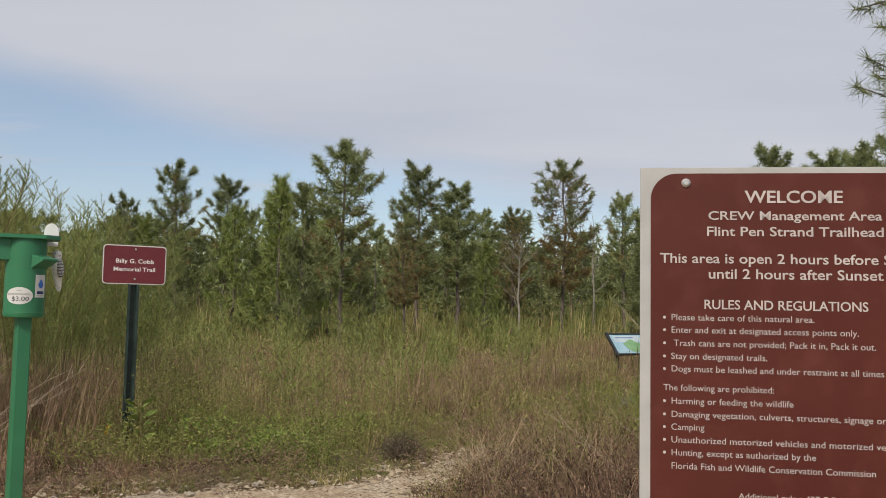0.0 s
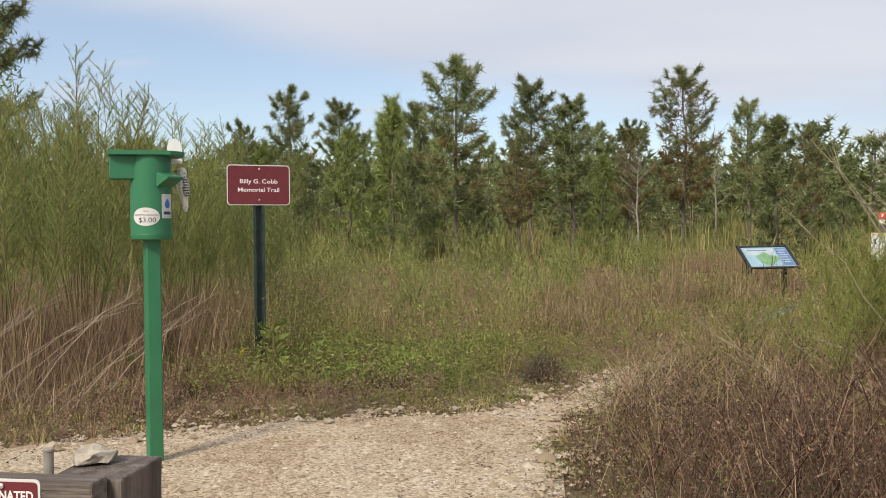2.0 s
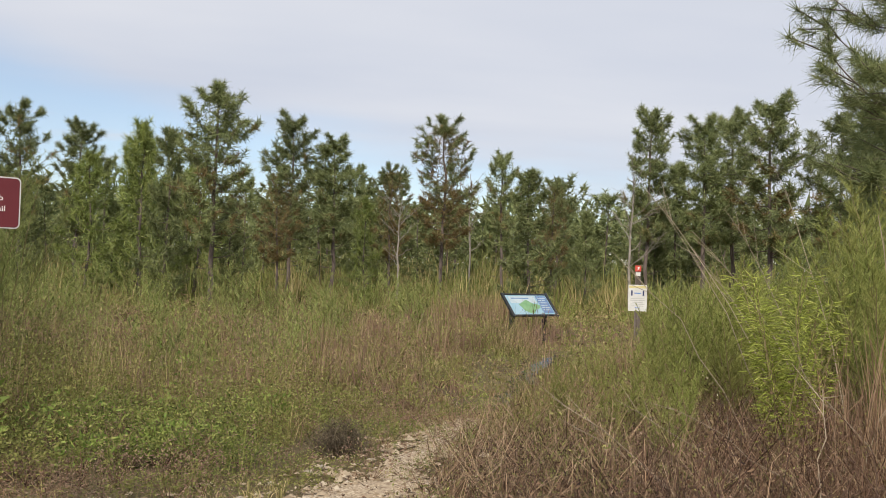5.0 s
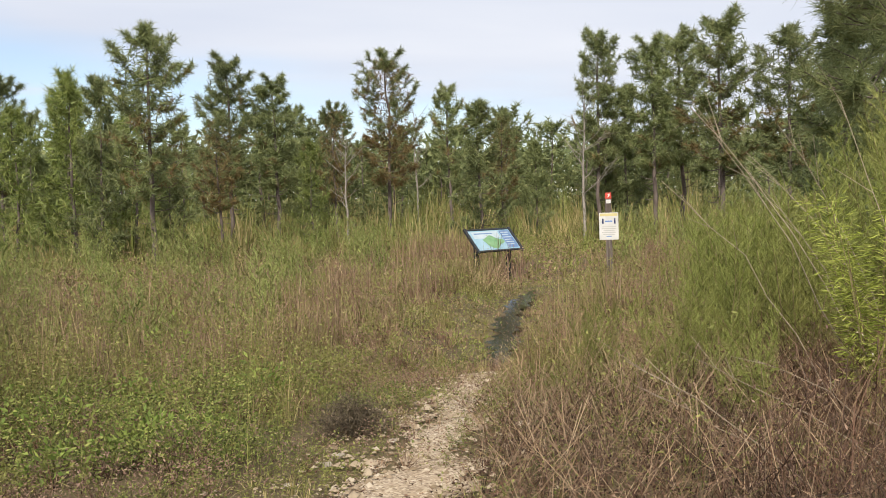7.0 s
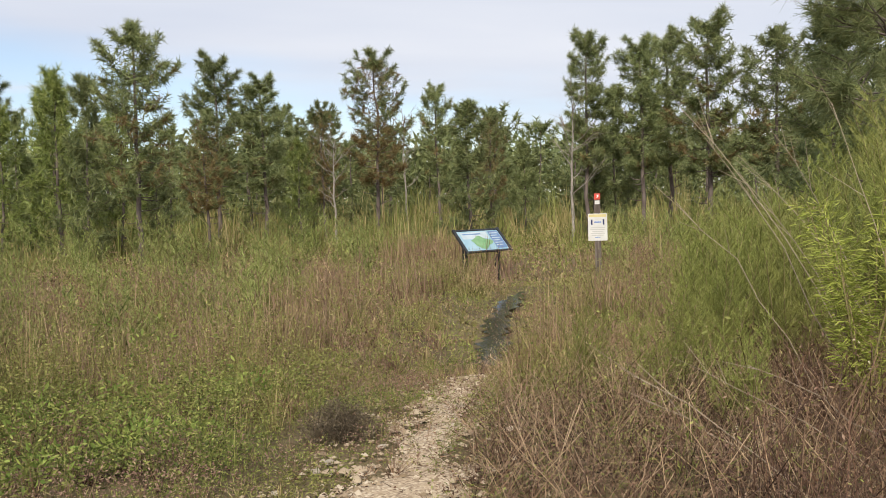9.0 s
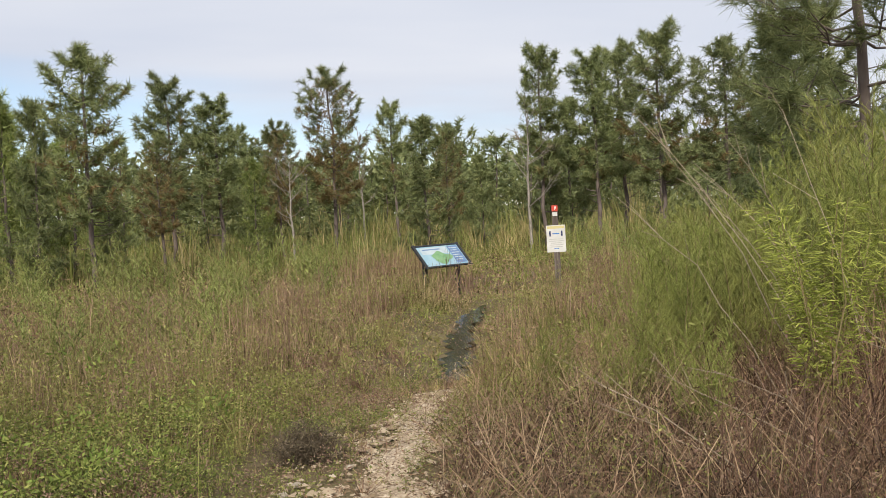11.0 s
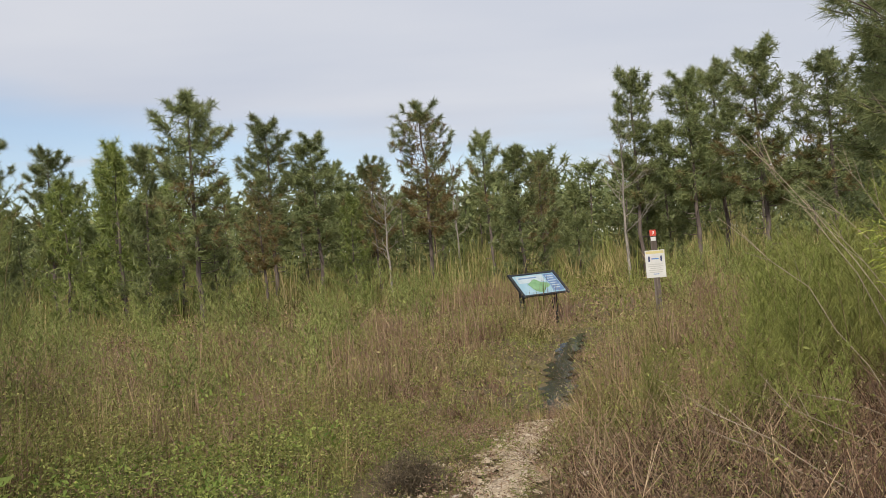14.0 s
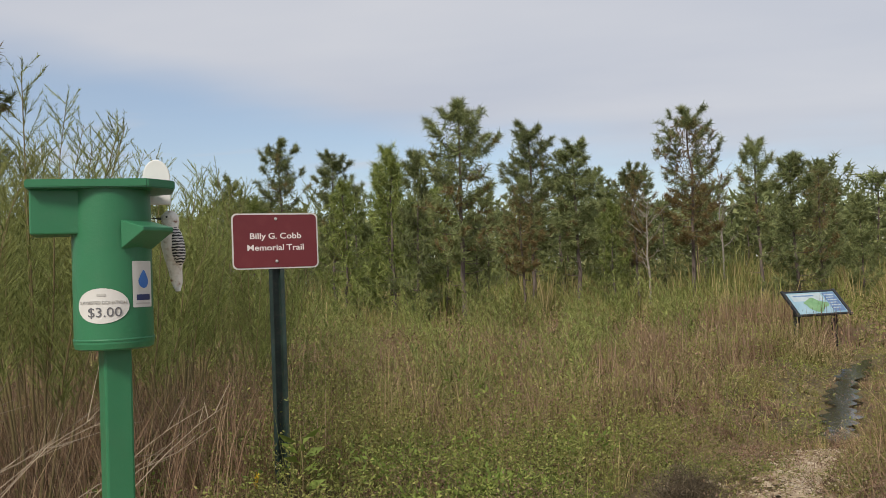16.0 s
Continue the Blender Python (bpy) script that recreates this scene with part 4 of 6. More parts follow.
# ---- welcome board ----
def welcome_board():
    W, H = 0.86, 1.16
    ang = -8.0
    ux, uy = math.cos(radians(ang)), math.sin(radians(ang))
    cx, cy = 0.399 + W / 2 * ux, 1.335 + W / 2 * uy
    g = float(gz(cx, cy))
    s = thing("welcome_board", pose(cx, cy, g, 0, 0, ang), "brown welcome and rules board with a white edge", "sign")
    t = 1.712 - g
    part("board_back", box_bm((W, 0.006, H), (0, 0.003, t - H / 2), 0.0015), M_GREY_EDGE, s, "weathered white edge of the board")
    face = rounded(W - 0.052, H - 0.036, 0.075, 10, 0.004, t - H / 2 + 0.0)
    part("board_face", outline_bm(face, -0.002, 0.0), M_BROWN_SIGN, s)
    for x in (-0.3, 0.3):
        part("post", box_bm((0.09, 0.09, t - 0.06 + 0.35), (x, 0.0535, (t - 0.06 - 0.35) / 2), 0.006), M_WOOD_V, s, "square timber post behind the board")
        for z in (t - 0.046, t - H + 0.046):
            bm = lathe_bm([(0.0135, 0), (0.013, 0.004), (0.007, 0.009)], 14)
            bmesh.ops.transform(bm, matrix=Matrix.Translation((x + math.copysign(0.016, -x) * 0 + math.copysign(0.0, x), -0.002, z)) @ Matrix.Rotation(radians(90), 4, "X"), verts=bm.verts)
            part("bolt", bm, M_STEEL, s)
    m = 0.00164  # metres a board unit

    def line(txt, x, z, w, h, align="LEFT", bold=-0.0001):
        lettering(txt, w * m, h * m, ((x - 264) * m, -0.0028, t - z * m), M_BOARD_TEXT, s, bold, align)

    line("WELCOME", 264, 54, 164, 21, "CENTER", 0.0008)
    line("CREW Management Area", 264, 87, 290, 15, "CENTER", 0.0004)
    line("Flint Pen Strand Trailhead", 264, 115, 294, 16, "CENTER", 0.0004)
    line("This area is open 2 hours before Sunrise", 264, 163, 455, 17, "CENTER", 0.0004)
    line("until 2 hours after Sunset", 264, 190, 290, 17, "CENTER", 0.0004)
    line("RULES AND REGULATIONS", 248, 244, 272, 16, "CENTER", 0.0004)
    rows = [("Please take care of this natural area.", 267, 240), ("Enter and exit at designated access points only.", 289, 312), (" Trash cans are not provided; Pack it in, Pack it out.", 312, 336),
            ("Stay on designated trails.", 335, 162), ("Dogs must be leashed and under restraint at all times", 357, 352), ("Harming or feeding the wildlife", 413, 204),
            ("Damaging vegetation, culverts, structures, signage or equipment", 436, 430), ("Camping", 458, 56), ("Unauthorized motorized vehicles and motorized vessels", 480, 384), ("Hunting, except as authorized by the", 502, 240)]
    for txt, z, w in rows:
        line(txt, 55, z, w, 11)
        dot = lathe_bm([(2.6 * m, 0), (2.6 * m, 0.0006)], 10)
        bmesh.ops.transform(dot, matrix=Matrix.Translation(((44 - 264) * m, -0.0022, t - z * m)) @ Matrix.Rotation(radians(90), 4, "X"), verts=dot.verts)
        part("bullet_mark", dot, M_BOARD_TEXT, s)
    line("The following are prohibited:", 42, 390, 186, 11)
    line("Florida Fish and Wildlife Conservation Commission", 55, 525, 336, 11)
    line("Additional rules: 40E-7 F.A.C.", 264, 572, 190, 10, "CENTER")
    line("South Florida Water", 66, 607, 150, 10)
    line("To report suspicious", 74, 624, 140, 10)
    line("Florida Fish and Wildlife", 44, 641, 160, 10)
    for x0, z, w in ((170, 590, 130), (222, 607, 190), (220, 624, 190), (210, 641, 220)):
        bm = box_bm((w * m, 0.0006, 5 * m), ((x0 + w / 2 - 264) * m, -0.0025, t - z * m))
        part("print_bar", bm, M_BOARD_TEXT, s)


welcome_board()


# ---- map panel in the wet grass ----
def map_panel():
    cx, cy = 4.68, 20.22
    g = float(gz(cx, cy))
    s = thing("map_panel", pose(cx, cy, g, 0, 0, 25), "low slanted trail map panel in a black frame on two legs", "information panel")
    W, D = 1.36, 0.66
    tilt = Matrix.Translation((0, 0, 0.505 - g)) @ Matrix.Rotation(radians(46), 4, "X")
    def lay(name, size, at, mat, bevel=0.004, label=""):
        bm = box_bm(size, at, bevel)
        bmesh.ops.transform(bm, matrix=tilt, verts=bm.verts)
        return part(name, bm, mat, s, label)
    lay("backing", (W, D, 0.02), (0, 0, -0.012), M_BLACK_FRAME)
    for x in (-W / 2, W / 2):
        lay("frame_bar", (0.07, D + 0.09, 0.06), (x, 0, -0.005), M_BLACK_FRAME, 0.012)
    for y in (-D / 2, D / 2):
        lay("frame_bar", (W - 0.07, 0.045, 0.045), (0, y, -0.003), M_BLACK_FRAME, 0.008)
    art = lay("map_sheet", (W - 0.08, D - 0.05, 0.004), (0, 0, 0.001), M_MAP_BLUE, 0.0, "pale blue printed map sheet")
    def shape(pts, mat, z):
        bm = bmesh.new()
        bm.faces.new([bm.verts.new((x, y, z)) for x, y in pts])
        bmesh.ops.transform(bm, matrix=tilt, verts=bm.verts)
        part("map_patch", bm, mat, art)
    shape([(-0.56, 0.06), (0.25, 0.06), (0.25, 0.27), (-0.56, 0.27)], M_MAP_PALE, 0.0045)
    shape([(-0.28 + 0.30 * math.cos(a) * (1 + 0.22 * math.sin(3 * a + 1)) + 0.22, -0.06 + 0.17 * math.sin(a) * (1 + 0.25 * math.cos(4 * a))) for a in [2 * math.pi * i / 28 for i in range(28)]], M_MAP_GREEN, 0.006)
    shape([(0.30, -0.26), (0.62, -0.26), (0.62, 0.28), (0.30, 0.28)], M_MAP_DEEP, 0.0052)
    for k in range(6):
        shape([(0.33, 0.20 - k * 0.075), (0.58 - 0.04 * (k % 2), 0.20 - k * 0.075), (0.58 - 0.04 * (k % 2), 0.225 - k * 0.075), (0.33, 0.225 - k * 0.075)], M_MAP_PALE, 0.0068)
    shape([(-0.5, 0.19), (0.05, 0.19), (0.05, 0.225), (-0.5, 0.225)], M_MAP_DEEP, 0.0062)
    for x in (-0.5, 0.5):
        part("leg", box_bm((0.1, 0.1, 0.45 - g + 0.35), (x, 0.06, (0.45 - g - 0.35) / 2), 0.008), M_BLACK_FRAME, s)


map_panel()


# ---- notice on a wooden marker post ----
def notice_post():
    x, y = 5.72, 16.11
    g = float(gz(x, y))
    s = thing("marker_post", pose(x, y, g, 0, 0, -24), "grey wooden trail marker post standing in the grass", "post")
    part("shaft", box_bm((0.115, 0.115, 1.43 - g + 0.35), (0, 0, (1.43 - g - 0.35) / 2), 0.008), M_WOOD_V, s)
    part("marker_tile", box_bm((0.115, 0.004, 0.115), (0, -0.061, 1.42 - g), 0.0015), M_RED, s, "red square trail marker")
    part("marker_tile", box_bm((0.09, 0.004, 0.07), (0, -0.061, 1.31 - g), 0.0015), M_WHITE_SHEET, s, "white square under the red marker")
    bm = bmesh.new()
    bm.faces.new([bm.verts.new((px * 0.03, -0.0635, 1.42 - g + pz * 0.035)) for px, pz in ((-0.6, -1), (0.1, 0.1), (-0.5, 0.8), (0.9, 1), (0.7, -0.3))])
    part("arrow_mark", bm, M_TEXT, s)
    n = thing("notice", pose(x, y, g, 0, 0, -24), "white printed distancing notice with yellow band on the marker post", "notice")
    cz = 0.845 - g
    part("sheet", box_bm((0.355, 0.004, 0.51), (0, -0.0605, cz), 0.001), M_WHITE_SHEET, n)
    part("band", box_bm((0.325, 0.002, 0.05), (0, -0.0635, cz + 0.215)), M_YELLOW, n, "yellow heading band")
    for px in (-0.11, 0.11):
        part("figure_mark", box_bm((0.03, 0.002, 0.10), (px, -0.0635, cz + 0.095), 0.0), M_NAVY, n)
    part("arrow_bar", box_bm((0.13, 0.002, 0.02), (0, -0.0635, cz + 0.095)), M_BLUE, n)
    for k, w in enumerate((0.26, 0.27, 0.2, 0.26, 0.23, 0.1)):
        part("print_bar", box_bm((w, 0.002, 0.012), (0, -0.0635, cz - 0.01 - k * 0.036)), M_PALE_TEXT if k < 5 else M_BLUE, n)


notice_post()

# ---- pines ----
def pine_meshes(seed, H, R, first, limbs, shoots, needle, width, per, dry=0.0, inner=0.10, bare=False, mat=None, shape=((0, 0.7), (0.2, 1.0), (0.5, 0.86), (0.8, 0.55), (1, 0.2))):
    """Trunk with limbs, and a crown of needle brushes at the ends of upturned shoots, for one kind of pine."""
    r = np.random.default_rng(seed)
    wood, green, brown = Strips(), Strips(), Strips()
    zs = np.linspace(-0.3, H * 0.97, 12)
    sway = np.stack([np.cumsum(r.normal(0, 0.035, 12)), np.cumsum(r.normal(0, 0.035, 12)), zs], 1)
    sway[:2, :2] = 0
    wood.tube(sway, np.interp(zs, [0, H * 0.97], [0.0115 * H, 0.003 * H]), 7)
    ends, dirs, heights = [], [], []
    up = np.array([0, 0, 1.0])
    for k in range(limbs):
        # limbs stand in loose whorls, with gaps between them
        whorl = np.floor(k / 4) * 4 + r.uniform(0, 3.6)
        f = first + (0.97 - first) * min(whorl / limbs, 1.0) ** 1.05
        u = np.clip((f - first) / (1 - first), 0, 1)
        az = k * 2.4 + r.uniform(-0.5, 0.5)
        L = R * np.interp(u, *zip(*shape)) * r.uniform(0.62, 1.05)
        rise = np.radians(2 + 38 * u ** 1.3 + r.uniform(-10, 12))
        root = np.array([np.interp(f * H, zs, sway[:, 0]), np.interp(f * H, zs, sway[:, 1]), f * H])
        out = np.array([np.cos(az), np.sin(az), 0])
        s = np.linspace(0, 1, 6)
        pts = root + np.outer(s * L * np.cos(rise), out) + np.outer(L * (np.sin(rise) * s - 0.10 * np.sin(np.pi * s) + 0.22 * s ** 3), up)
        pts[1:-1] += r.normal(0, 0.02 * L, (4, 3))
        wood.tube(pts, np.linspace(0.0028 * H * (1.1 - 0.7 * u), 0.0008 * H, 6), 4)
        ends.append(pts[-1])
        dirs.append(pts[-1] - pts[-2] + up * 0.1)
        heights.append(u)
        for j in range(shoots + int(r.integers(-1, 3))):
            q = r.uniform(0.16, 1.0) ** 0.8
            p0 = np.array([np.interp(q, s, pts[:, i]) for i in range(3)])
            d = out * r.uniform(0.3, 1.0) + np.array([-out[1], out[0], 0]) * r.choice([-1, 1]) * r.uniform(0.3, 1.0) + up * r.uniform(-0.05, 0.95)
            d /= np.linalg.norm(d)
            p1 = p0 + d * (0.06 * R + L * r.uniform(0.12, 0.28))
            if not bare:
                wood.tube([p0, p1], np.array([0.0016, 0.0009]) * H, 3)
            ends.append(p1)
            dirs.append(d + up * 0.25)
            heights.append(u)
    # the leader and the shoots round it
    for k in range(9):
        d = r.normal(0, 1, 3) * [0.7, 0.7, 0.3] + up * 0.9
        d /= np.linalg.norm(d)
        ends.append(np.array([sway[-1, 0], sway[-1, 1], H * 0.93]) + d * R * r.uniform(0.06, 0.26))
        dirs.append(d)
        heights.append(1.0)
    # a few bare dead limbs under the crown
    for k in range(6):
        z, az = H * r.uniform(first * 0.45, max(first, 0.2)), r.uniform(0, 6.28)
        o = np.array([np.cos(az), np.sin(az), r.uniform(-0.2, 0.3)])
        p0 = np.array([np.interp(z, zs, sway[:, 0]), np.interp(z, zs, sway[:, 1]), z])
        wood.tube([p0, p0 + o * R * 0.25, p0 + o * R * r.uniform(0.4, 0.6) + [0, 0, 0.1]], np.array([0.003, 0.002, 0.001]) * H, 3)
    ends, dirs, heights = np.array(ends), np.array(dirs), np.array(heights)
    dirs = dirs / np.linalg.norm(dirs, axis=1)[:, None]
    n = len(ends)
    bi = np.repeat(np.arange(n), per)
    b = ends[bi] - dirs[bi] * (r.uniform(0, 1.0, len(bi)) * needle * 1.15)[:, None]
    ray = r.normal(size=(len(bi), 3))
    ray /= np.linalg.norm(ray, axis=1)[:, None]
    d = dirs[bi] * r.uniform(0.15, 0.9, (len(bi), 1)) + ray
    d /= np.linalg.norm(d, axis=1)[:, None]
    tip = b + d * needle * r.uniform(0.7, 1.15, (len(bi), 1))
    w = width * r.uniform(0.7, 1.3, len(bi))
    # older needles close to the trunk, which close the crown
    fill = int(len(bi) * inner)
    fz = first + (0.95 - first) * r.random(fill) ** 0.8
    fu = (fz - first) / (1 - first)
    fr = R * np.interp(fu, *zip(*shape)) * 0.62 * np.sqrt(r.random(fill))
    fa = r.uniform(0, 6.28, fill)
    at = np.stack([np.interp(fz * H, zs, sway[:, 0]) + fr * np.cos(fa), np.interp(fz * H, zs, sway[:, 1]) + fr * np.sin(fa), fz * H + 0.25 * fr], 1)
    fd = r.normal(size=(fill, 3)) + [0, 0, 0.3]
    fd /= np.linalg.norm(fd, axis=1)[:, None]
    if dry < 0.5:
        green.needles(at, at + fd * needle, width * 1.7)
    else:
        brown.needles(at, at + fd * needle, width * 1.5)
    is_dry = (r.random(n) < dry * np.clip(1.5 - 2.0 * heights, 0, 1))[bi]
    green.needles(b[~is_dry], tip[~is_dry], w[~is_dry])
    out = [("trunk", wood.mesh("trunk", M_BARK)), ("crown", green.mesh("crown", mat or M_NEEDLE))]
    if is_dry.any():
        brown.needles(b[is_dry], tip[is_dry], w[is_dry])
        out.append(("dry_needles", brown.mesh("dry_needles", M_NEEDLE_DRY)))
    return out


def pine(meshes, label):
    s = thing("pine_tree", Matrix(), label, "tree", group="pines beyond the field")
    for name, me in meshes:
        part(name, me, None, s)
    return s


TALL = "slender pine with rounded tufted green crown beyond the field"
DRY = "pine with browning lower needles standing in the field"
BUSHY = "young pine with needles down to the grass"
FAR = "distant pine in the tree line behind the field"
OVAL = ((0, 0.6), (0.2, 0.95), (0.5, 1.0), (0.8, 0.82), (1, 0.38))
kinds = {
    "round": pine_meshes(1, 8.0, 1.40, 0.32, 46, 7, 0.27, 0.025, 36, dry=0.25, shape=OVAL),
    "tall": pine_meshes(2, 8.0, 1.15, 0.36, 42, 7, 0.26, 0.025, 35, dry=0.15, shape=OVAL),
    "dry": pine_meshes(3, 8.0, 1.50, 0.30, 46, 7, 0.26, 0.025, 35, dry=0.75, shape=OVAL),
    "bushy": pine_meshes(4, 6.0, 1.25, 0.05, 40, 6, 0.28, 0.027, 34),
    "open": pine_meshes(5, 8.0, 1.25, 0.42, 34, 6, 0.27, 0.025, 36, dry=0.2, shape=OVAL),
    "light": pine_meshes(8, 6.0, 1.4, 0.05, 34, 5, 0.30, 0.025, 32, mat=M_NEEDLE_LIGHT),
    "far": pine_meshes(6, 8.0, 1.7, 0.10, 28, 4, 0.44, 0.07, 19, bare=True, shape=OVAL),
    "far_b": pine_meshes(7, 8.0, 1.8, 0.14, 28, 4, 0.44, 0.07, 19, bare=True, shape=OVAL),
}
HEIGHT = {k: 6.0 if k in ("bushy", "light") else 8.0 for k in kinds}
LABEL = {"round": TALL, "tall": TALL, "dry": DRY, "bushy": BUSHY, "light": "young yellow-green pine sapling behind the field", "open": TALL, "far": FAR, "far_b": FAR}
first_of = {}


def plant_pine(kind, x, y, top, girth=1.0, turn=0.0):
    g = float(gz(x, y))
    k = (top - g) / HEIGHT[kind]
    m = pose(x, y, g, 0, 0, turn) @ Matrix.Diagonal((k * girth, k * girth, k, 1))
    if kind not in first_of:
        ob = pine(kinds[kind], LABEL[kind])
        ob.matrix_world = m
        first_of[kind] = ob
        return ob
    src = first_of[kind]
    keep_scale = src.scale.copy()
    src.scale = (1, 1, 1)
    ob = copy_thing(src, m)
    src.scale = keep_scale
    return ob


# kind, x, y, height of the top, girth
PINES = [
    ("round", -3.66, 28.2, 7.0, 1.08), ("round", -1.54, 44.4, 9.0, 1.05), ("dry", 5.94, 42.1, 8.75, 1.05), ("open", -15.0, 46.1, 9.2, 1.0),
    ("tall", 13.65, 34.5, 8.4, 0.95), ("tall", -10.8, 40.6, 7.5, 1.05), ("light", -7.8, 39.2, 7.4, 1.0), ("light", -9.4, 36.0, 5.6, 0.95), ("light", -6.2, 34.5, 4.6, 0.9), ("light", -11.4, 31.0, 4.6, 0.9), ("light", 1.9, 36.0, 4.2, 0.9), ("tall", 0.6, 41.8, 7.6, 1.2),
    ("tall", 2.73, 59.7, 8.4, 1.0), ("open", 9.5, 43.7, 7.5, 1.0), ("bushy", 8.48, 34.7, 5.7, 1.15), ("tall", 15.5, 33.3, 7.9, 1.1),
    ("tall", 17.4, 34.5, 8.5, 1.05), ("round", 16.3, 29.4, 8.0, 1.15), ("round", 19.2, 29.6, 7.6, 1.15), ("bushy", 15.8, 36.5, 6.6, 0.95), ("light", -6.6, 33.0, 6.0, 1.0), ("light", -5.2, 36.0, 5.6, 1.0), ("bushy", 17.7, 24.8, 5.6, 1.2),
    ("open", -14.4, 19.4, 8.0, 1.0), ("open", -17.9, 45.9, 7.3, 0.9), ("bushy", -5.45, 31.0, 6.1, 0.8), ("bushy", 21.5, 26.5, 6.2, 1.2), ("bushy", 10.6, 15.7, 5.0, 1.2), ("bushy", 13.4, 18.0, 5.8, 1.2),
    ("bushy", -12.4, 38.0, 4.6, 0.9), ("bushy", -8.4, 36.5, 3.8, 0.9), ("bushy", 12.6, 39.5, 4.4, 0.9), ("dry", 3.7, 44.5, 6.6, 0.9), ("dry", -1.9, 39.0, 5.6, 1.0),
    ("bushy", -3.9, 38.0, 4.2, 0.9), ("bushy", 15.0, 37.0, 4.6, 1.0), ("dry", 10.8, 39.0, 5.6, 0.9),
]
for i, (kind, x, y, top, girth) in enumerate(PINES):
    plant_pine(kind, x, y, top, girth, i * 77.0)
for i in range(64):
    d = 47 + 30 * rng.random()
    a = radians(-42 + 92 * (i + rng.random()) / 64)
    x, y = -0.8 + d * math.sin(a), d * math.cos(a)
    plant_pine("far" if i % 2 else "far_b", x, y, rng.uniform(5.2, 7.4) * (0.75 + d / 190), rng.uniform(0.9, 1.35), rng.uniform(0, 360))
near_pine = thing("pine_tree", pose(8.54, 11.56, float(gz(8.54, 11.56)), 0, 0, 200), "near pine with long needles and bare grey limbs", "tree")
for name, me in pine_meshes(14, 9.2, 2.5, 0.24, 44, 9, 0.30, 0.0105, 105, inner=0.0, shape=((0, 0.8), (0.3, 1.0), (0.7, 0.9), (1, 0.4))):
    part(name, me, None, near_pine)


def bare_tree(x, y, h, seed, label):
    r = np.random.default_rng(seed)
    s = Strips()
    zs = np.linspace(-0.2, h, 9)
    spine = np.stack([np.cumsum(r.normal(0, 0.05, 9)), np.cumsum(r.normal(0, 0.05, 9)), zs], 1)
    s.tube(spine, np.linspace(0.075, 0.012, 9), 6)
    for k in range(22):
        z, az = h * r.uniform(0.35, 0.98), r.uniform(0, 6.28)
        p0 = np.array([np.interp(z, zs, spine[:, 0]), np.interp(z, zs, spine[:, 1]), z])
        L = r.uniform(0.4, 1.5) * (1.1 - z / h * 0.5)
        o = np.array([np.cos(az), np.sin(az), r.uniform(0.3, 1.1)])
        p = np.array([p0, p0 + o * L * 0.5, p0 + o * L * 0.9 + [0, 0, L * 0.2]])
        s.tube(p, [0.02, 0.013, 0.006], 4)
        for _ in range(4):
            d = o + r.normal(0, 0.6, 3)
            q = p[1] + (p[2] - p[1]) * r.random()
            s.tube([q, q + d * L * 0.15, q + d * L * 0.3 + [0, 0, 0.03]], [0.008, 0.006, 0.004], 3)
    t = thing("bare_tree", pose(x, y, float(gz(x, y))), label, "tree")
    part("trunk", s.mesh("trunk", M_DEADWOOD), None, t)


bare_tree(11.4, 30.8, 5.7, 31, "leafless grey sapling standing before the pines")
bare_tree(8.9, 50.0, 7.6, 32, "leafless grey tree in the far tree line")
bare_tree(3.4, 38.0, 5.0, 33, "leafless grey sapling standing before the pines")


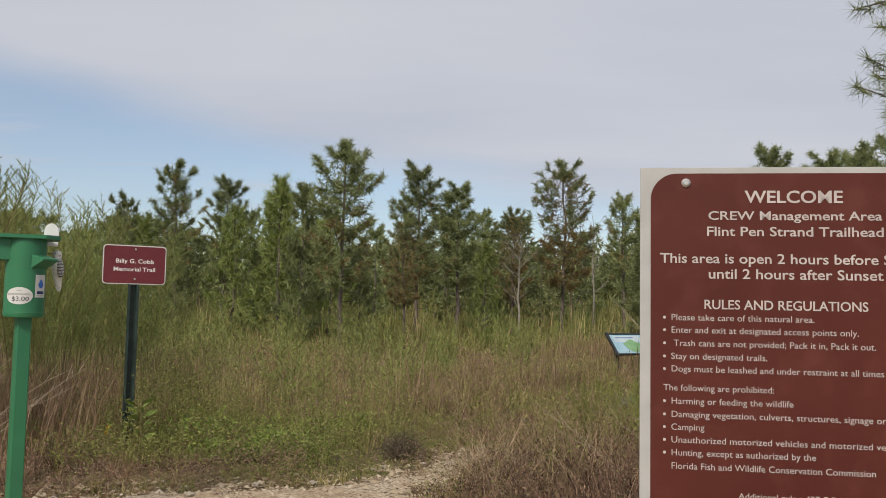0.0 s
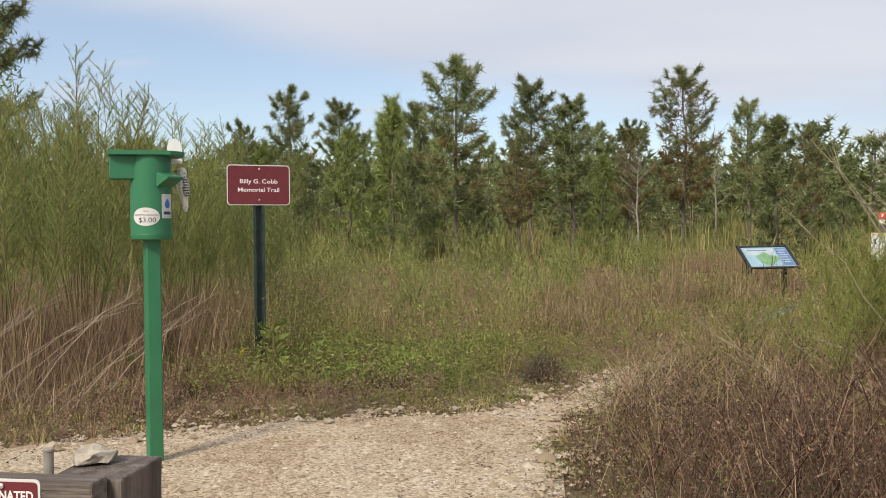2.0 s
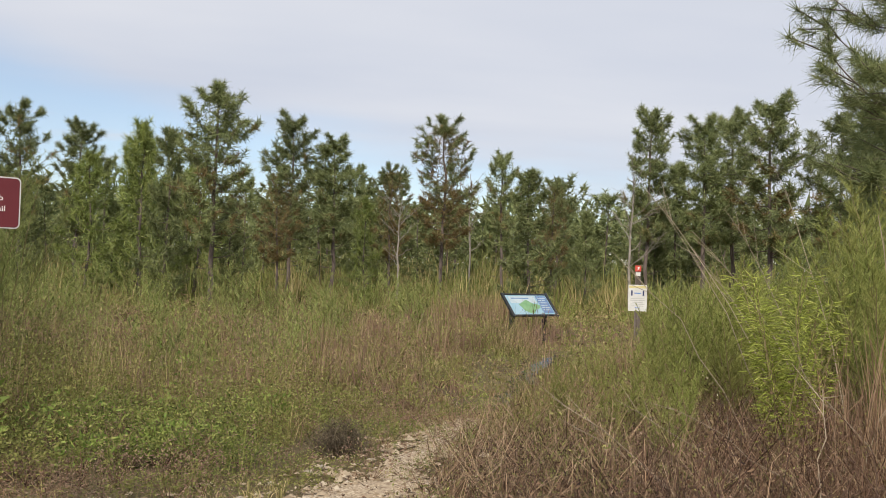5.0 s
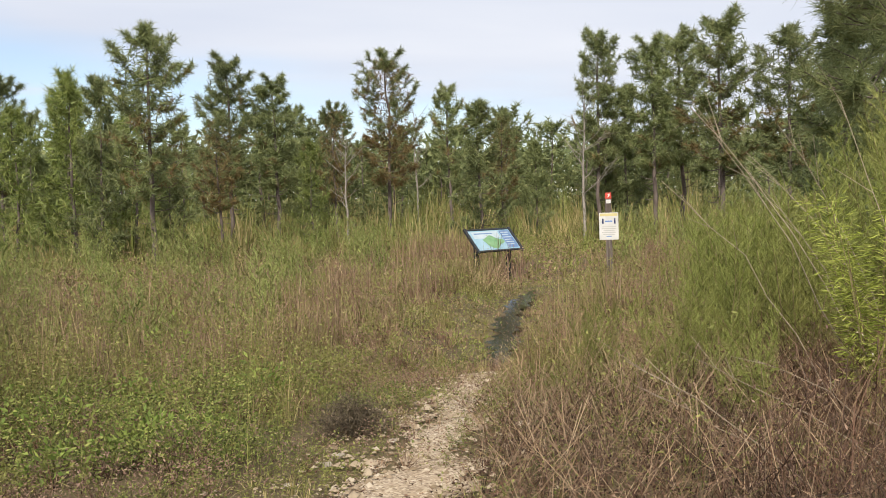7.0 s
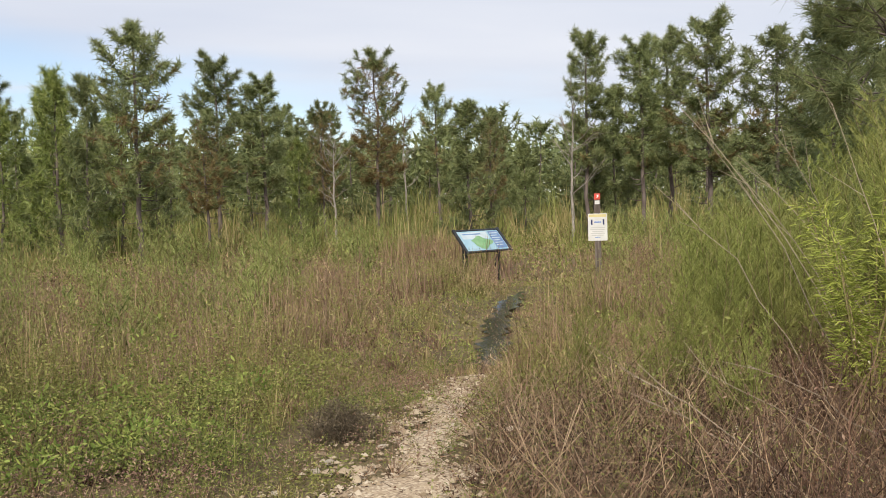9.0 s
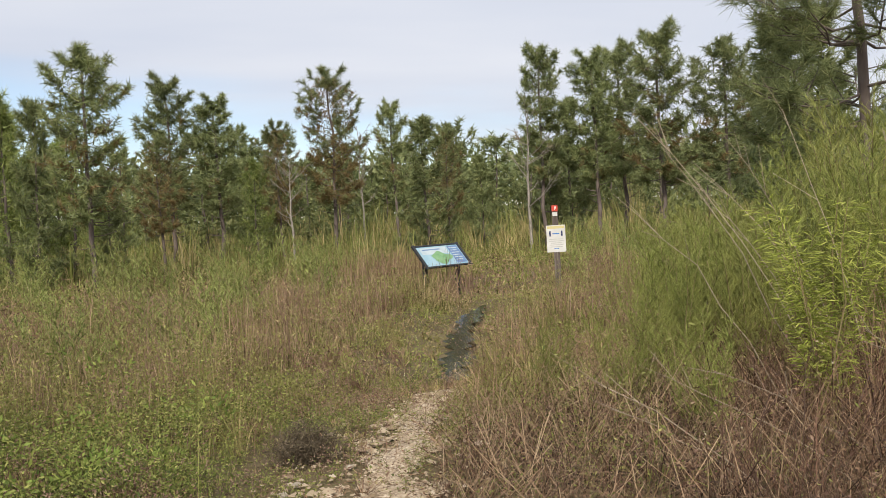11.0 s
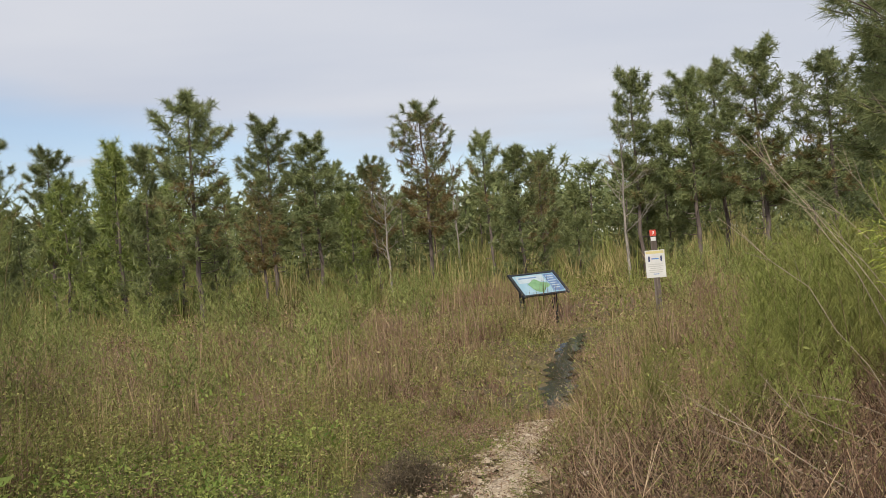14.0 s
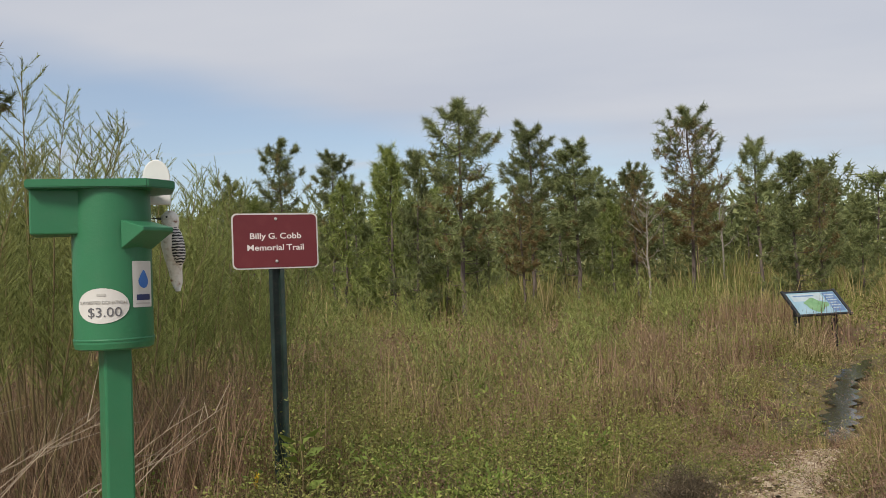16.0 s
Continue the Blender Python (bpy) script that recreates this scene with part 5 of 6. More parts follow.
# ---- feathery fennel plants ----
def fennel_meshes(seed, H, stems, spread, lean=0.15, side=52, fil=24, width=0.006, foot=0.15, mat=None, reach=0.2, thread=0.09):
    """Dog fennel: stems that fan out from one root, each a spire of side shoots clothed in fine threads that point up and out."""
    r = np.random.default_rng(seed)
    woods, leaf = [], Strips()
    for k in range(stems):
        wood = Strips()
        az, out = k * 2.4 + r.uniform(-0.4, 0.4), spread * ((k + 0.5) / stems) ** 0.6
        h = H * r.uniform(0.8, 1.0) * (1 - 0.22 * (out / max(spread, 1e-6)) ** 2)
        s = np.linspace(0, 1, 8)
        bend_ = r.uniform(0.03, lean)
        dx, dy = np.cos(az), np.sin(az)
        pts = np.stack([dx * (out * (0.25 + 0.75 * s) + bend_ * h * s ** 2), dy * (out * (0.25 + 0.75 * s) + bend_ * h * s ** 2), h * s - 0.05], 1)
        pts[1:] += r.normal(0, 0.008, (7, 3))
        wood.tube(pts, np.linspace(0.008, 0.0018, 8), 4)
        woods.append(wood.mesh("stem", M_FENNEL_STEM))
        q = foot + (1 - foot) * (np.arange(side) + r.random(side)) / side
        p0 = np.stack([np.interp(q, s, pts[:, i]) for i in range(3)], 1)
        L = h * reach * (1.1 - 0.85 * q) * r.uniform(0.6, 1.3, side) + 0.04
        a2 = r.uniform(0, 6.28, side)
        d = np.stack([np.cos(a2) * 0.62, np.sin(a2) * 0.62, r.uniform(0.55, 1.1, side)], 1)
        d /= np.linalg.norm(d, axis=1)[:, None]
        leaf.needles(p0, p0 + d * L[:, None], 0.004)
        j = np.repeat(np.arange(side), fil)
        u = r.uniform(0.05, 1, len(j))
        b = p0[j] + d[j] * (u * L[j])[:, None]
        f = d[j] + r.normal(0, 0.42, (len(j), 3)) + [0, 0, 0.25]
        f /= np.linalg.norm(f, axis=1)[:, None]
        ln = thread * r.uniform(0.55, 1.3, len(j)) * (1.15 - 0.5 * u) * (1.2 - 0.6 * q[j]) * (H / 2.0) ** 0.5
        leaf.needles(b, b + f * ln[:, None], width * r.uniform(0.6, 1.4, len(j)))
    return woods, leaf.mesh("foliage", mat or M_FENNEL)


FENNEL_LABEL = "feathery yellow-green dog fennel with thin brown stems"
fen_sets = [fennel_meshes(40 + i, 2.0, 7, 0.36, 0.16, 54, 36, 0.0028, 0.40, M_FENNEL_OLIVE, 0.19, 0.055) for i in range(4)]
fen_sets += [fennel_meshes(50 + i, 2.0, 6, 0.5, 0.25, 18, 15, 0.014, 0.12, M_FENNEL_OLIVE, 0.26, 0.13) for i in range(2)]
fen_sets += [fennel_meshes(60 + i, 2.0, 8, 0.42, 0.16, 50, 32, 0.0036, 0.30, None, 0.22, 0.085) for i in range(3)]
fen_first = []
for i in range(9):
    s_ = thing("fennel_plant", Matrix(), FENNEL_LABEL, "plant", group="feathery plants of the field")
    for me_ in fen_sets[i][0]:
        part("stem", me_, None, s_)
    part("foliage", fen_sets[i][1], None, s_)
    fen_first.append(s_)
fen_used = [False] * 9


def plant_fennel(x, y, top, wide=1.0, i=0):
    g = float(gz(x, y))
    k = (top - g) / 2.0
    turn = float(rng.uniform(0, 360))
    m = pose(x, y, g, 0, 0, turn) @ Matrix.Diagonal((k * wide, k * wide, k, 1))
    if not fen_used[i]:
        fen_first[i].matrix_world = m
        fen_used[i] = True
        return
    src = fen_first[i]
    keep_scale = src.scale.copy()
    src.scale = (1, 1, 1)
    copy_thing(src, m)
    src.scale = keep_scale


# tall bank beside the donation box
LEFT_BANK = [(-4.0, 4.7, 2.2), (-4.5, 5.2, 2.4), (-3.95, 5.4, 2.35), (-4.4, 6.2, 2.75), (-3.9, 6.6, 2.2), (-4.9, 7.0, 2.9), (-4.2, 7.5, 2.5), (-4.3, 8.1, 2.4), (-5.4, 6.0, 2.7), (-4.6, 8.6, 2.7),
             (-4.0, 9.0, 1.9), (-5.5, 8.0, 3.0), (-4.1, 9.6, 2.6), (-5.1, 10.2, 2.8), (-4.4, 11.4, 2.5), (-6.1, 7.2, 2.9), (-6.2, 9.4, 3.2), (-5.0, 4.4, 2.3),
             (-5.6, 12.0, 2.9), (-6.6, 11.0, 3.2), (-6.8, 8.5, 3.1), (-5.8, 5.2, 2.5)]
RIGHT_BANK = [(3.4, 8.2, 1.35), (2.72, 6.6, 1.5), (3.25, 6.2, 1.85), (3.3, 5.5, 2.05), (3.9, 6.4, 2.2), (3.5, 7.3, 1.55), (4.3, 5.6, 2.3), (4.4, 7.4, 2.15), (2.4, 6.4, 1.45),
              (4.9, 6.5, 2.4), (5.2, 8.0, 2.35), (3.9, 8.6, 1.55), (3.8, 4.9, 2.1), (1.75, 5.7, 1.25), (2.0, 6.05, 1.38), (2.25, 5.7, 1.42), (1.3, 5.45, 0.98), (2.95, 5.2, 1.75), (2.6, 5.9, 1.5),
              (5.9, 7.2, 2.5), (4.6, 9.4, 1.6), (6.4, 9.0, 2.5), (1.32, 4.8, 0.86), (1.05, 6.0, 0.82), (2.3, 6.9, 1.1)]
n_f = 0
for x, y, top in LEFT_BANK + RIGHT_BANK:
    plant_fennel(x, y, top * (1.04 if x < 0 else 1.0), 1.05, n_f % 4 if x < 0 else 6 + n_f % 3)
    n_f += 1
for k in range(130):
    # lower tufts scattered through the open field
    y = rng.uniform(9.5, 31)
    x = rng.uniform(-0.5 - 0.5 * y, 0.62 * y)
    if float(line_dist(np.array([x]), np.array([y]), PUDDLE + [(4.7, 19.5), (9.0, 31.0)])[0]) < 2.4 or (x > 1.0 and y < 17):
        continue
    plant_fennel(x, y, float(gz(x, y)) + rng.uniform(0.75, 1.2) * (1 + 0.85 * float(smooth01(y, 12, 24))), 1.15, 4 + n_f % 2)
    n_f += 1


def willow_bush(x, y, h):
    r = np.random.default_rng(61)
    wood, leaf = Strips(), Strips()
    for k in range(11):
        az = r.uniform(0, 6.28)
        s = np.linspace(0, 1, 6)
        L = h * r.uniform(0.65, 1.0)
        out = r.uniform(0.05, 0.34)
        pts = np.stack([np.cos(az) * out * s ** 1.2, np.sin(az) * out * s ** 1.2, L * s], 1) + r.normal(0, 0.008, (6, 3))
        wood.tube(pts, np.linspace(0.007, 0.002, 6), 4)
        n = 260
        q = r.uniform(0.3, 1.0, n)
        at = np.stack([np.interp(q, s, pts[:, i]) for i in range(3)], 1)
        d = r.normal(0, 1, (n, 3)) * [0.8, 0.8, 0.35] + [0, 0, 0.3]
        d /= np.linalg.norm(d, axis=1)[:, None]
        at = at + d * r.uniform(0, 0.09, (n, 1))
        leaf.leaves(at, d + [0, 0, -0.25], r.uniform(0.04, 0.075, n), 0.0062)
    t = thing("willow_bush", pose(x, y, float(gz(x, y))), "bright yellow-green narrow-leaved bush among the fennel", "bush")
    part("trunk", wood.mesh("trunk", M_FENNEL_STEM), None, t)
    part("foliage", leaf.mesh("foliage", M_WILLOW), None, t)


willow_bush(1.88, 4.62, 1.3)


def dead_canes(x, y, items, label):
    """A leaning bundle of dry stalks: (dx, dy, height) of each tip from its foot."""
    r = np.random.default_rng(int(abs(x * 100)))
    t = thing("dead_stalks", pose(x, y, float(gz(x, y))), label, "plant")
    for fx, fy, dx, dy, h in items:
        s = Strips()
        u = np.linspace(0, 1, 7)
        pts = np.stack([fx + dx * u + r.normal(0, 0.01), fy + dy * u, h * (u + 0.10 * np.sin(np.pi * u))], 1)
        pts[1:-1] += r.normal(0, 0.011, (5, 3))
        s.tube(pts, np.linspace(0.0036, 0.0015, 7), 5)
        for _ in range(4):
            q = r.uniform(0.6, 0.98)
            p0 = np.array([np.interp(q, u, pts[:, i]) for i in range(3)])
            d = np.array([dx, dy, h]) * 0.12 + r.normal(0, 0.05, 3)
            s.tube([p0, p0 + d * 0.6, p0 + d], [0.002, 0.0016, 0.001], 3)
        part("stalk", s.mesh("stalk", M_CANE), None, t)


dead_canes(2.35, 4.75, [(0.0, 0.0, -0.75, 0.5, 1.45), (-0.15, 0.1, -0.85, 0.5, 1.7), (-0.3, 0.0, -0.55, 0.6, 1.55), (0.1, 0.2, -0.55, 0.4, 1.6), (-0.4, 0.1, -0.8, 0.2, 1.2), (0.3, 0.4, -0.3, 0.3, 1.75), (0.5, 0.2, 0.05, 0.3, 1.6), (-0.05, 0.15, -0.7, 0.3, 1.35)],
           "long pale dead stalks leaning out of the fennel")
dead_canes(1.1, 3.8, [(0.0, 0.0, -0.62, 0.55, 0.55), (0.4, 0.1, -0.5, 0.7, 0.45), (0.7, 0.2, -0.7, 0.4, 0.5), (1.0, 0.0, -0.3, 0.5, 0.62), (0.2, -0.4, 0.03, 0.05, 0.72), (0.9, 0.4, 0.4, 0.2, 0.6), (0.1, 0.5, -0.6, 0.1, 0.4), (1.4, -0.2, -0.5, 0.3, 0.55)],
           "pale dry stalks lying over the brown brush")
dead_canes(-4.1, 4.2, [(-0.6 + 0.11 * i, 0.05 * (i % 3), 0.62 + 0.06 * (i % 4), 0.35 + 0.08 * (i % 3), 0.55 + 0.06 * (i % 5)) for i in range(14)],
           "bundle of bleached dead stems leaning through the left bank".replace("left ", ""))


# ---- the field: grasses, dead brush, leafy weeds ----
def sector(n, r0, r1, a0=-44, a1=54, cx=-0.8, cy=-0.4):
    rad = np.sqrt(rng.uniform(r0 * r0, r1 * r1, n))
    a = np.radians(rng.uniform(a0, a1, n))
    return cx + rad * np.sin(a), cy + rad * np.cos(a)


def brush_zone(x, y):
    """1 inside the strip of dead brown brush along the trail."""
    return smooth01(x - 0.62 * smooth01(y, 4.2, 5.6), -0.5, -0.2) * (1 - smooth01(y, 5.2, 6.6)) * smooth01(y, 1.7, 2.3)


def field_height(x, y):
    s = poly_dist(x, y, GRAVEL)
    near_sign = 1 - smooth01(x, -2.0, -1.0)
    h = 0.11 + 0.66 * smooth01(s - 0.8 * near_sign, 0.3, 3.4)
    lane = line_dist(x, y, [(2.0, 12.0), (4.7, 19.5), (9.0, 31.0)])
    h = h + 1.05 * smooth01(y, 14, 27) * (0.3 + 0.7 * smooth01(lane, 1.6, 5.0))
    wet = line_dist(x, y, [(0.75, 7.2)] + PUDDLE + [(6.5, 19.0)])
    h = np.minimum(h, 0.12 + 0.45 * smooth01(wet, 0.2, 1.7))
    panel = np.hypot(x - 4.7, y - 19.3)
    h = np.minimum(h, 0.60 + 0.6 * smooth01(panel, 2.2, 4.0))
    side = line_dist(x, y, [(0.75, 5.7), (1.0, 6.6), (1.45, 7.7), (1.75, 8.5)])
    h = np.maximum(h, 0.46 * (1 - smooth01(side, 0.1, 0.42)))
    h = np.minimum(h, 0.36 + 0.6 * smooth01(line_dist(x, y, [(5.0, 13.6), (5.75, 16.2)]), 0.5, 1.3))
    b = brush_zone(x, y)
    h = h * (1 - b) + b * (0.12 + 0.34 * smooth01(s, 0.0, 0.42))
    num, vig, rim = patches(x, y)
    h = h * (0.42 + 1.05 * vig) * (0.55 + 0.45 * smooth01(rim, 0.0, 0.35))
    return h * (0.7 + 0.6 * lumps(x, y, 1.6, 21)), s, wet


def on_ground(x, y):
    return np.stack([x, y, gz(x, y) - 0.01], 1)


def keep_out(x, y, s, wet):
    ragged = s + (lumps(x, y, 0.4, 8) - 0.5) * 0.25
    neck = (y > 4.9) & (rng.random(x.shape) < 0.35)
    return ((ragged > 0.02) | neck) & ((line_dist(x, y, PUDDLE) > 0.07 + 0.2 * lumps(x, y, 0.5, 3)) | (rng.random(x.shape) < 0.16 * lumps(x, y, 0.35, 6))) & (np.hypot(x + 0.9, y - 0.6) > 1.6) & ~((np.abs(x - 0.85) < 0.6) & (np.abs(y - 1.2) < 0.35))


def grass_field(name, n, r0, r1, width, mat, label, weight, tall=1.0, spread=0.35, fine=1.0):
    x, y = sector(n, r0, r1)
    h, s, wet = field_height(x, y)
    ok = keep_out(x, y, s, wet) & (rng.random(n) < weight(x, y, s, wet))
    x, y, h = x[ok], y[ok], h[ok]
    n = len(x)
    h = h * rng.uniform(0.45, 1.15, n) * tall
    base = on_ground(x, y)
    a = rng.uniform(0, 6.28, n)
    out = np.abs(rng.normal(0, spread, n)) * h
    tip = base + np.stack([np.cos(a) * out, np.sin(a) * out, h], 1)
    st = Strips()
    st.blades(base, tip, width * rng.uniform(0.6, 1.4, n))
    tagged(new(name, st.mesh(name, mat)), label, "grass", kind="stuff")
    return tip


def leafy_core(x, y):
    """1 where leafy green weeds crowd out the grass between the sign and the trail."""
    return np.exp(-(np.maximum(np.abs(x + 1.0) - 1.5, 0) / 0.8) ** 2 - (np.maximum(np.abs(y - 6.9) - 1.4, 0) / 0.9) ** 2)


def w_green(x, y, s, wet):
    return (1 - 0.75 * leafy_core(x, y)) * patch_weight(0.0, 0.42, 0.18)(x, y) * np.clip((0.45 + 0.75 * lumps(x, y, 2.2, 4) + 0.5 * (wet < 1.8) - 0.25 * (x < -2.6) * (y < 8)) * (1 - brush_zone(x, y)), 0.0, 1)


def w_tan(x, y, s, wet):
    return (1 - 0.85 * leafy_core(x, y)) * patch_weight(0.42, 0.62, 0.18)(x, y) * np.clip((1.25 - 1.5 * lumps(x, y, 2.2, 4) + 0.6 * (x < -2.4) * (y < 8)) * (1 - 0.5 * (wet < 1.5)) * (1 - 0.9 * brush_zone(x, y)), 0.0, 1)


def tussocks(name, n, r0, r1, per, radius, width, mat, label, weight, tall=1.0):
    """Clumps of grass whose blades arch out from one root."""
    x, y = sector(n, r0, r1)
    h, s, wet = field_height(x, y)
    ok = keep_out(x, y, s, wet) & (rng.random(n) < weight(x, y, s, wet))
    x, y, h = x[ok], y[ok], h[ok] * tall * rng.uniform(0.55, 1.35, ok.sum())
    n = len(x)
    rad = radius * rng.uniform(0.5, 1.5, n) * np.clip(h / 0.5, 0.35, 1.4)
    k = np.repeat(np.arange(n), per)
    u, a = rng.random(len(k)) ** 0.7, rng.uniform(0, 6.28, len(k))
    bx, by = x[k] + np.cos(a) * rad[k] * 0.35 * u, y[k] + np.sin(a) * rad[k] * 0.35 * u
    base = on_ground(bx, by)
    hk = h[k] * rng.uniform(0.55, 1.1, len(k)) * (1 - 0.45 * u * u)
    lean = rng.normal(0, 0.3, len(k))
    tip = base + np.stack([np.cos(a + lean) * rad[k] * u, np.sin(a + lean) * rad[k] * u, hk], 1)
    st = Strips()
    st.blades(base, tip, width * rng.uniform(0.6, 1.4, len(k)), sag=0.3)
    tagged(new(name, st.mesh(name, mat)), label, "grass", kind="stuff")


tussocks("field_grass", 4200, 3.0, 9.5, 20, 0.22, 0.0055, M_GRASS, "olive and straw coloured grass of the near field", w_green, 1.1)
tussocks("field_grass", 4600, 9.0, 18.5, 16, 0.34, 0.011, M_GRASS, "olive and straw coloured grass of the open field", w_green, 1.1)
tussocks("field_grass", 5000, 18.0, 44.0, 13, 0.55, 0.023, M_GRASS, "olive and straw coloured grass before the pines", w_green, 1.1)
tips_a = grass_field("dry_grass", 44000, 3.0, 9.0, 0.0034, M_TAN, "dry tan and reddish stalks among the grass", w_tan, tall=1.15, spread=0.4)
tips_b = grass_field("dry_grass", 26000, 9.0, 18.0, 0.0075, M_TAN, "dry tan and reddish stalks of the open field", w_tan, tall=1.0, spread=0.4)
grass_field("dry_grass", 9000, 18.0, 40.0, 0.020, M_TAN, "dry tan and reddish stalks before the pines", w_tan, tall=0.7, spread=0.4)


def seed_heads():
    st = Strips()
    for tips, frac, size in ((tips_a, 0.12, 0.009), (tips_b, 0.12, 0.015)):
        t = tips[rng.random(len(tips)) < frac]
        for _ in range(3):
            at = t + rng.normal(0, size, t.shape)
            st.leaves(at, rng.normal(size=t.shape) + [0, 0, 0.8], size * rng.uniform(0.7, 1.5, len(t)), size * 0.7)
    tagged(new("seed_heads", st.mesh("seed_heads", M_SEED)), "pale seed heads on the dry stalks", "seed heads", kind="stuff")


seed_heads()


def weeds(name, n, r0, r1, leaf, mat, label, weight, low=0.1, tall=0.8):
    """Leafy weeds: thin stems in clumps, each with leaves all the way up."""
    x, y = sector(n // 6, r0, r1)
    grow = np.repeat(rng.uniform(0.6, 1.35, n // 6), 6)
    x, y = np.repeat(x, 6) + rng.normal(0, leaf * 4.0, n // 6 * 6), np.repeat(y, 6) + rng.normal(0, leaf * 4.0, n // 6 * 6)
    n = len(x)
    h, s, wet = field_height(x, y)
    h = h * grow
    ok = keep_out(x, y, s, wet) & (rng.random(n) < weight(x, y, s, wet))
    x, y, h = x[ok], y[ok], np.minimum(h[ok] * tall, 0.72) * rng.uniform(0.6, 1.15, ok.sum()) + low * rng.random(ok.sum())
    n = len(x)
    base = on_ground(x, y)
    lean = rng.normal(0, 0.22, (n, 2)) * h[:, None]
    tip = base + np.c_[lean, h]
    st = Strips()
    st.needles(base, tip, leaf * 0.14)
    k = 9
    u = rng.uniform(0.15, 1.0, (n, k))
    at = (base[:, None] + (tip - base)[:, None] * u[..., None]).reshape(-1, 3)
    d = rng.normal(size=at.shape) * [1, 1, 0.5] + [0, 0, 0.25]
    at = at + d * leaf * 0.5
    st.leaves(at, d, leaf * rng.uniform(0.5, 1.3, len(at)), leaf * rng.uniform(0.28, 0.5, len(at)))
    tagged(new(name, st.mesh(name, mat)), label, "weeds", kind="stuff")


def w_forb(x, y, s, wet):
    core = np.exp(-((x + 1.3) / 1.6) ** 2 - ((y - 6.4) / 1.0) ** 2)
    return patch_weight(0.6, 0.85, 0.15)(x, y) * np.clip((0.5 + 0.75 * core + 0.35 * (s < 0.8) + 0.3 * lumps(x, y, 1.1, 13) - 0.1) * (1 - 0.8 * brush_zone(x, y)) * (x > -3.6), 0.02, 1)


def w_low(x, y, s, wet):
    return np.clip(1.1 - s * 0.9, 0.0, 1) * (1 - 0.5 * brush_zone(x, y)) * (0.25 + 0.75 * smooth01(x, -1.9, -0.9))


weeds("green_weeds", 20000, 3.0, 9.5, 0.019, M_FORB, "leafy green weeds in the near field", w_forb)
weeds("green_weeds", 7000, 9.0, 18.0, 0.034, M_FORB, "leafy green weeds in the open field", lambda x, y, s, wet: np.full(x.shape, 0.5))
weeds("green_weeds", 30000, 4.5, 9.5, 0.026, M_FORB, "tall leafy green weeds round the trail sign", lambda x, y, s, wet: leafy_core(x, y) * smooth01(lumps(x, y, 0.5, 77), 0.42, 0.58) * smooth01(s, 0.5, 1.2), low=0.15, tall=1.9)
grass_field("red_stalks", 34000, 5.5, 11.5, 0.0050, M_RED_STALK, "reddish dry flower stalks in the near field", lambda x, y, s, wet: smooth01(lumps(x, y, 1.1, 91), 0.44, 0.6) * smooth01(y, 6.0, 7.6) * (1 - brush_zone(x, y)), tall=1.2, spread=0.2)
grass_field("red_stalks", 30000, 11.0, 26.0, 0.011, M_RED_STALK, "reddish dry flower stalks in the open field", lambda x, y, s, wet: smooth01(lumps(x, y, 2.2, 92), 0.40, 0.56) * (wet > 1.2), tall=1.2, spread=0.15)
weeds("low_weeds", 10000, 3.0, 8.0, 0.016, M_FORB, "low creeping weeds along the path edge", w_low, low=0.08)
weeds("brown_weeds", 22000, 3.0, 9.5, 0.017, M_RED_STALK, "withered reddish weeds along the path edge", lambda x, y, s, wet: np.clip(1.1 - 0.4 * s, 0.2, 1) * (0.3 + 0.7 * (x < -1.2)), low=0.1)


def tangle(name, n, r0, r1, size, mat, label, weight, leafy=1.6):
    """The mixed growth between the stalks: twigs at all angles and small leaves, filling the field up to its height."""
    x, y = sector(n, r0, r1)
    h, s, wet = field_height(x, y)
    ok = keep_out(x, y, s, wet) & (rng.random(n) < weight(x, y, s, wet))
    x, y, h = x[ok], y[ok], h[ok]
    n = len(x)
    at = on_ground(x, y)
    at[:, 2] += h * rng.random(n) ** 0.6 * 0.95
    d = rng.normal(size=(n, 3)) * [1, 1, 0.8] + [0, 0, 0.35]
    d /= np.linalg.norm(d, axis=1)[:, None]
    st = Strips()
    st.needles(at, at + d * size * rng.uniform(2.0, 6.0, (n, 1)), size * 0.16)
    m = int(n * leafy)
    k = rng.integers(0, n, m)
    p = at[k] + rng.normal(0, size * 1.6, (m, 3))
    p[:, 2] = np.maximum(p[:, 2], gz(p[:, 0], p[:, 1]) + 0.01)
    st.leaves(p, rng.normal(size=(m, 3)) + [0, 0, 0.3], size * rng.uniform(0.5, 1.5, m), size * rng.uniform(0.25, 0.6, m))
    tagged(new(name, st.mesh(name, mat)), label, "weeds", kind="stuff")


def not_brush(x, y):
    return 1 - brush_zone(x, y)


def only(lo, hi, base=0.12):
    w = patch_weight(lo, hi, base)
    return lambda x, y, s, wet: w(x, y) * not_brush(x, y)


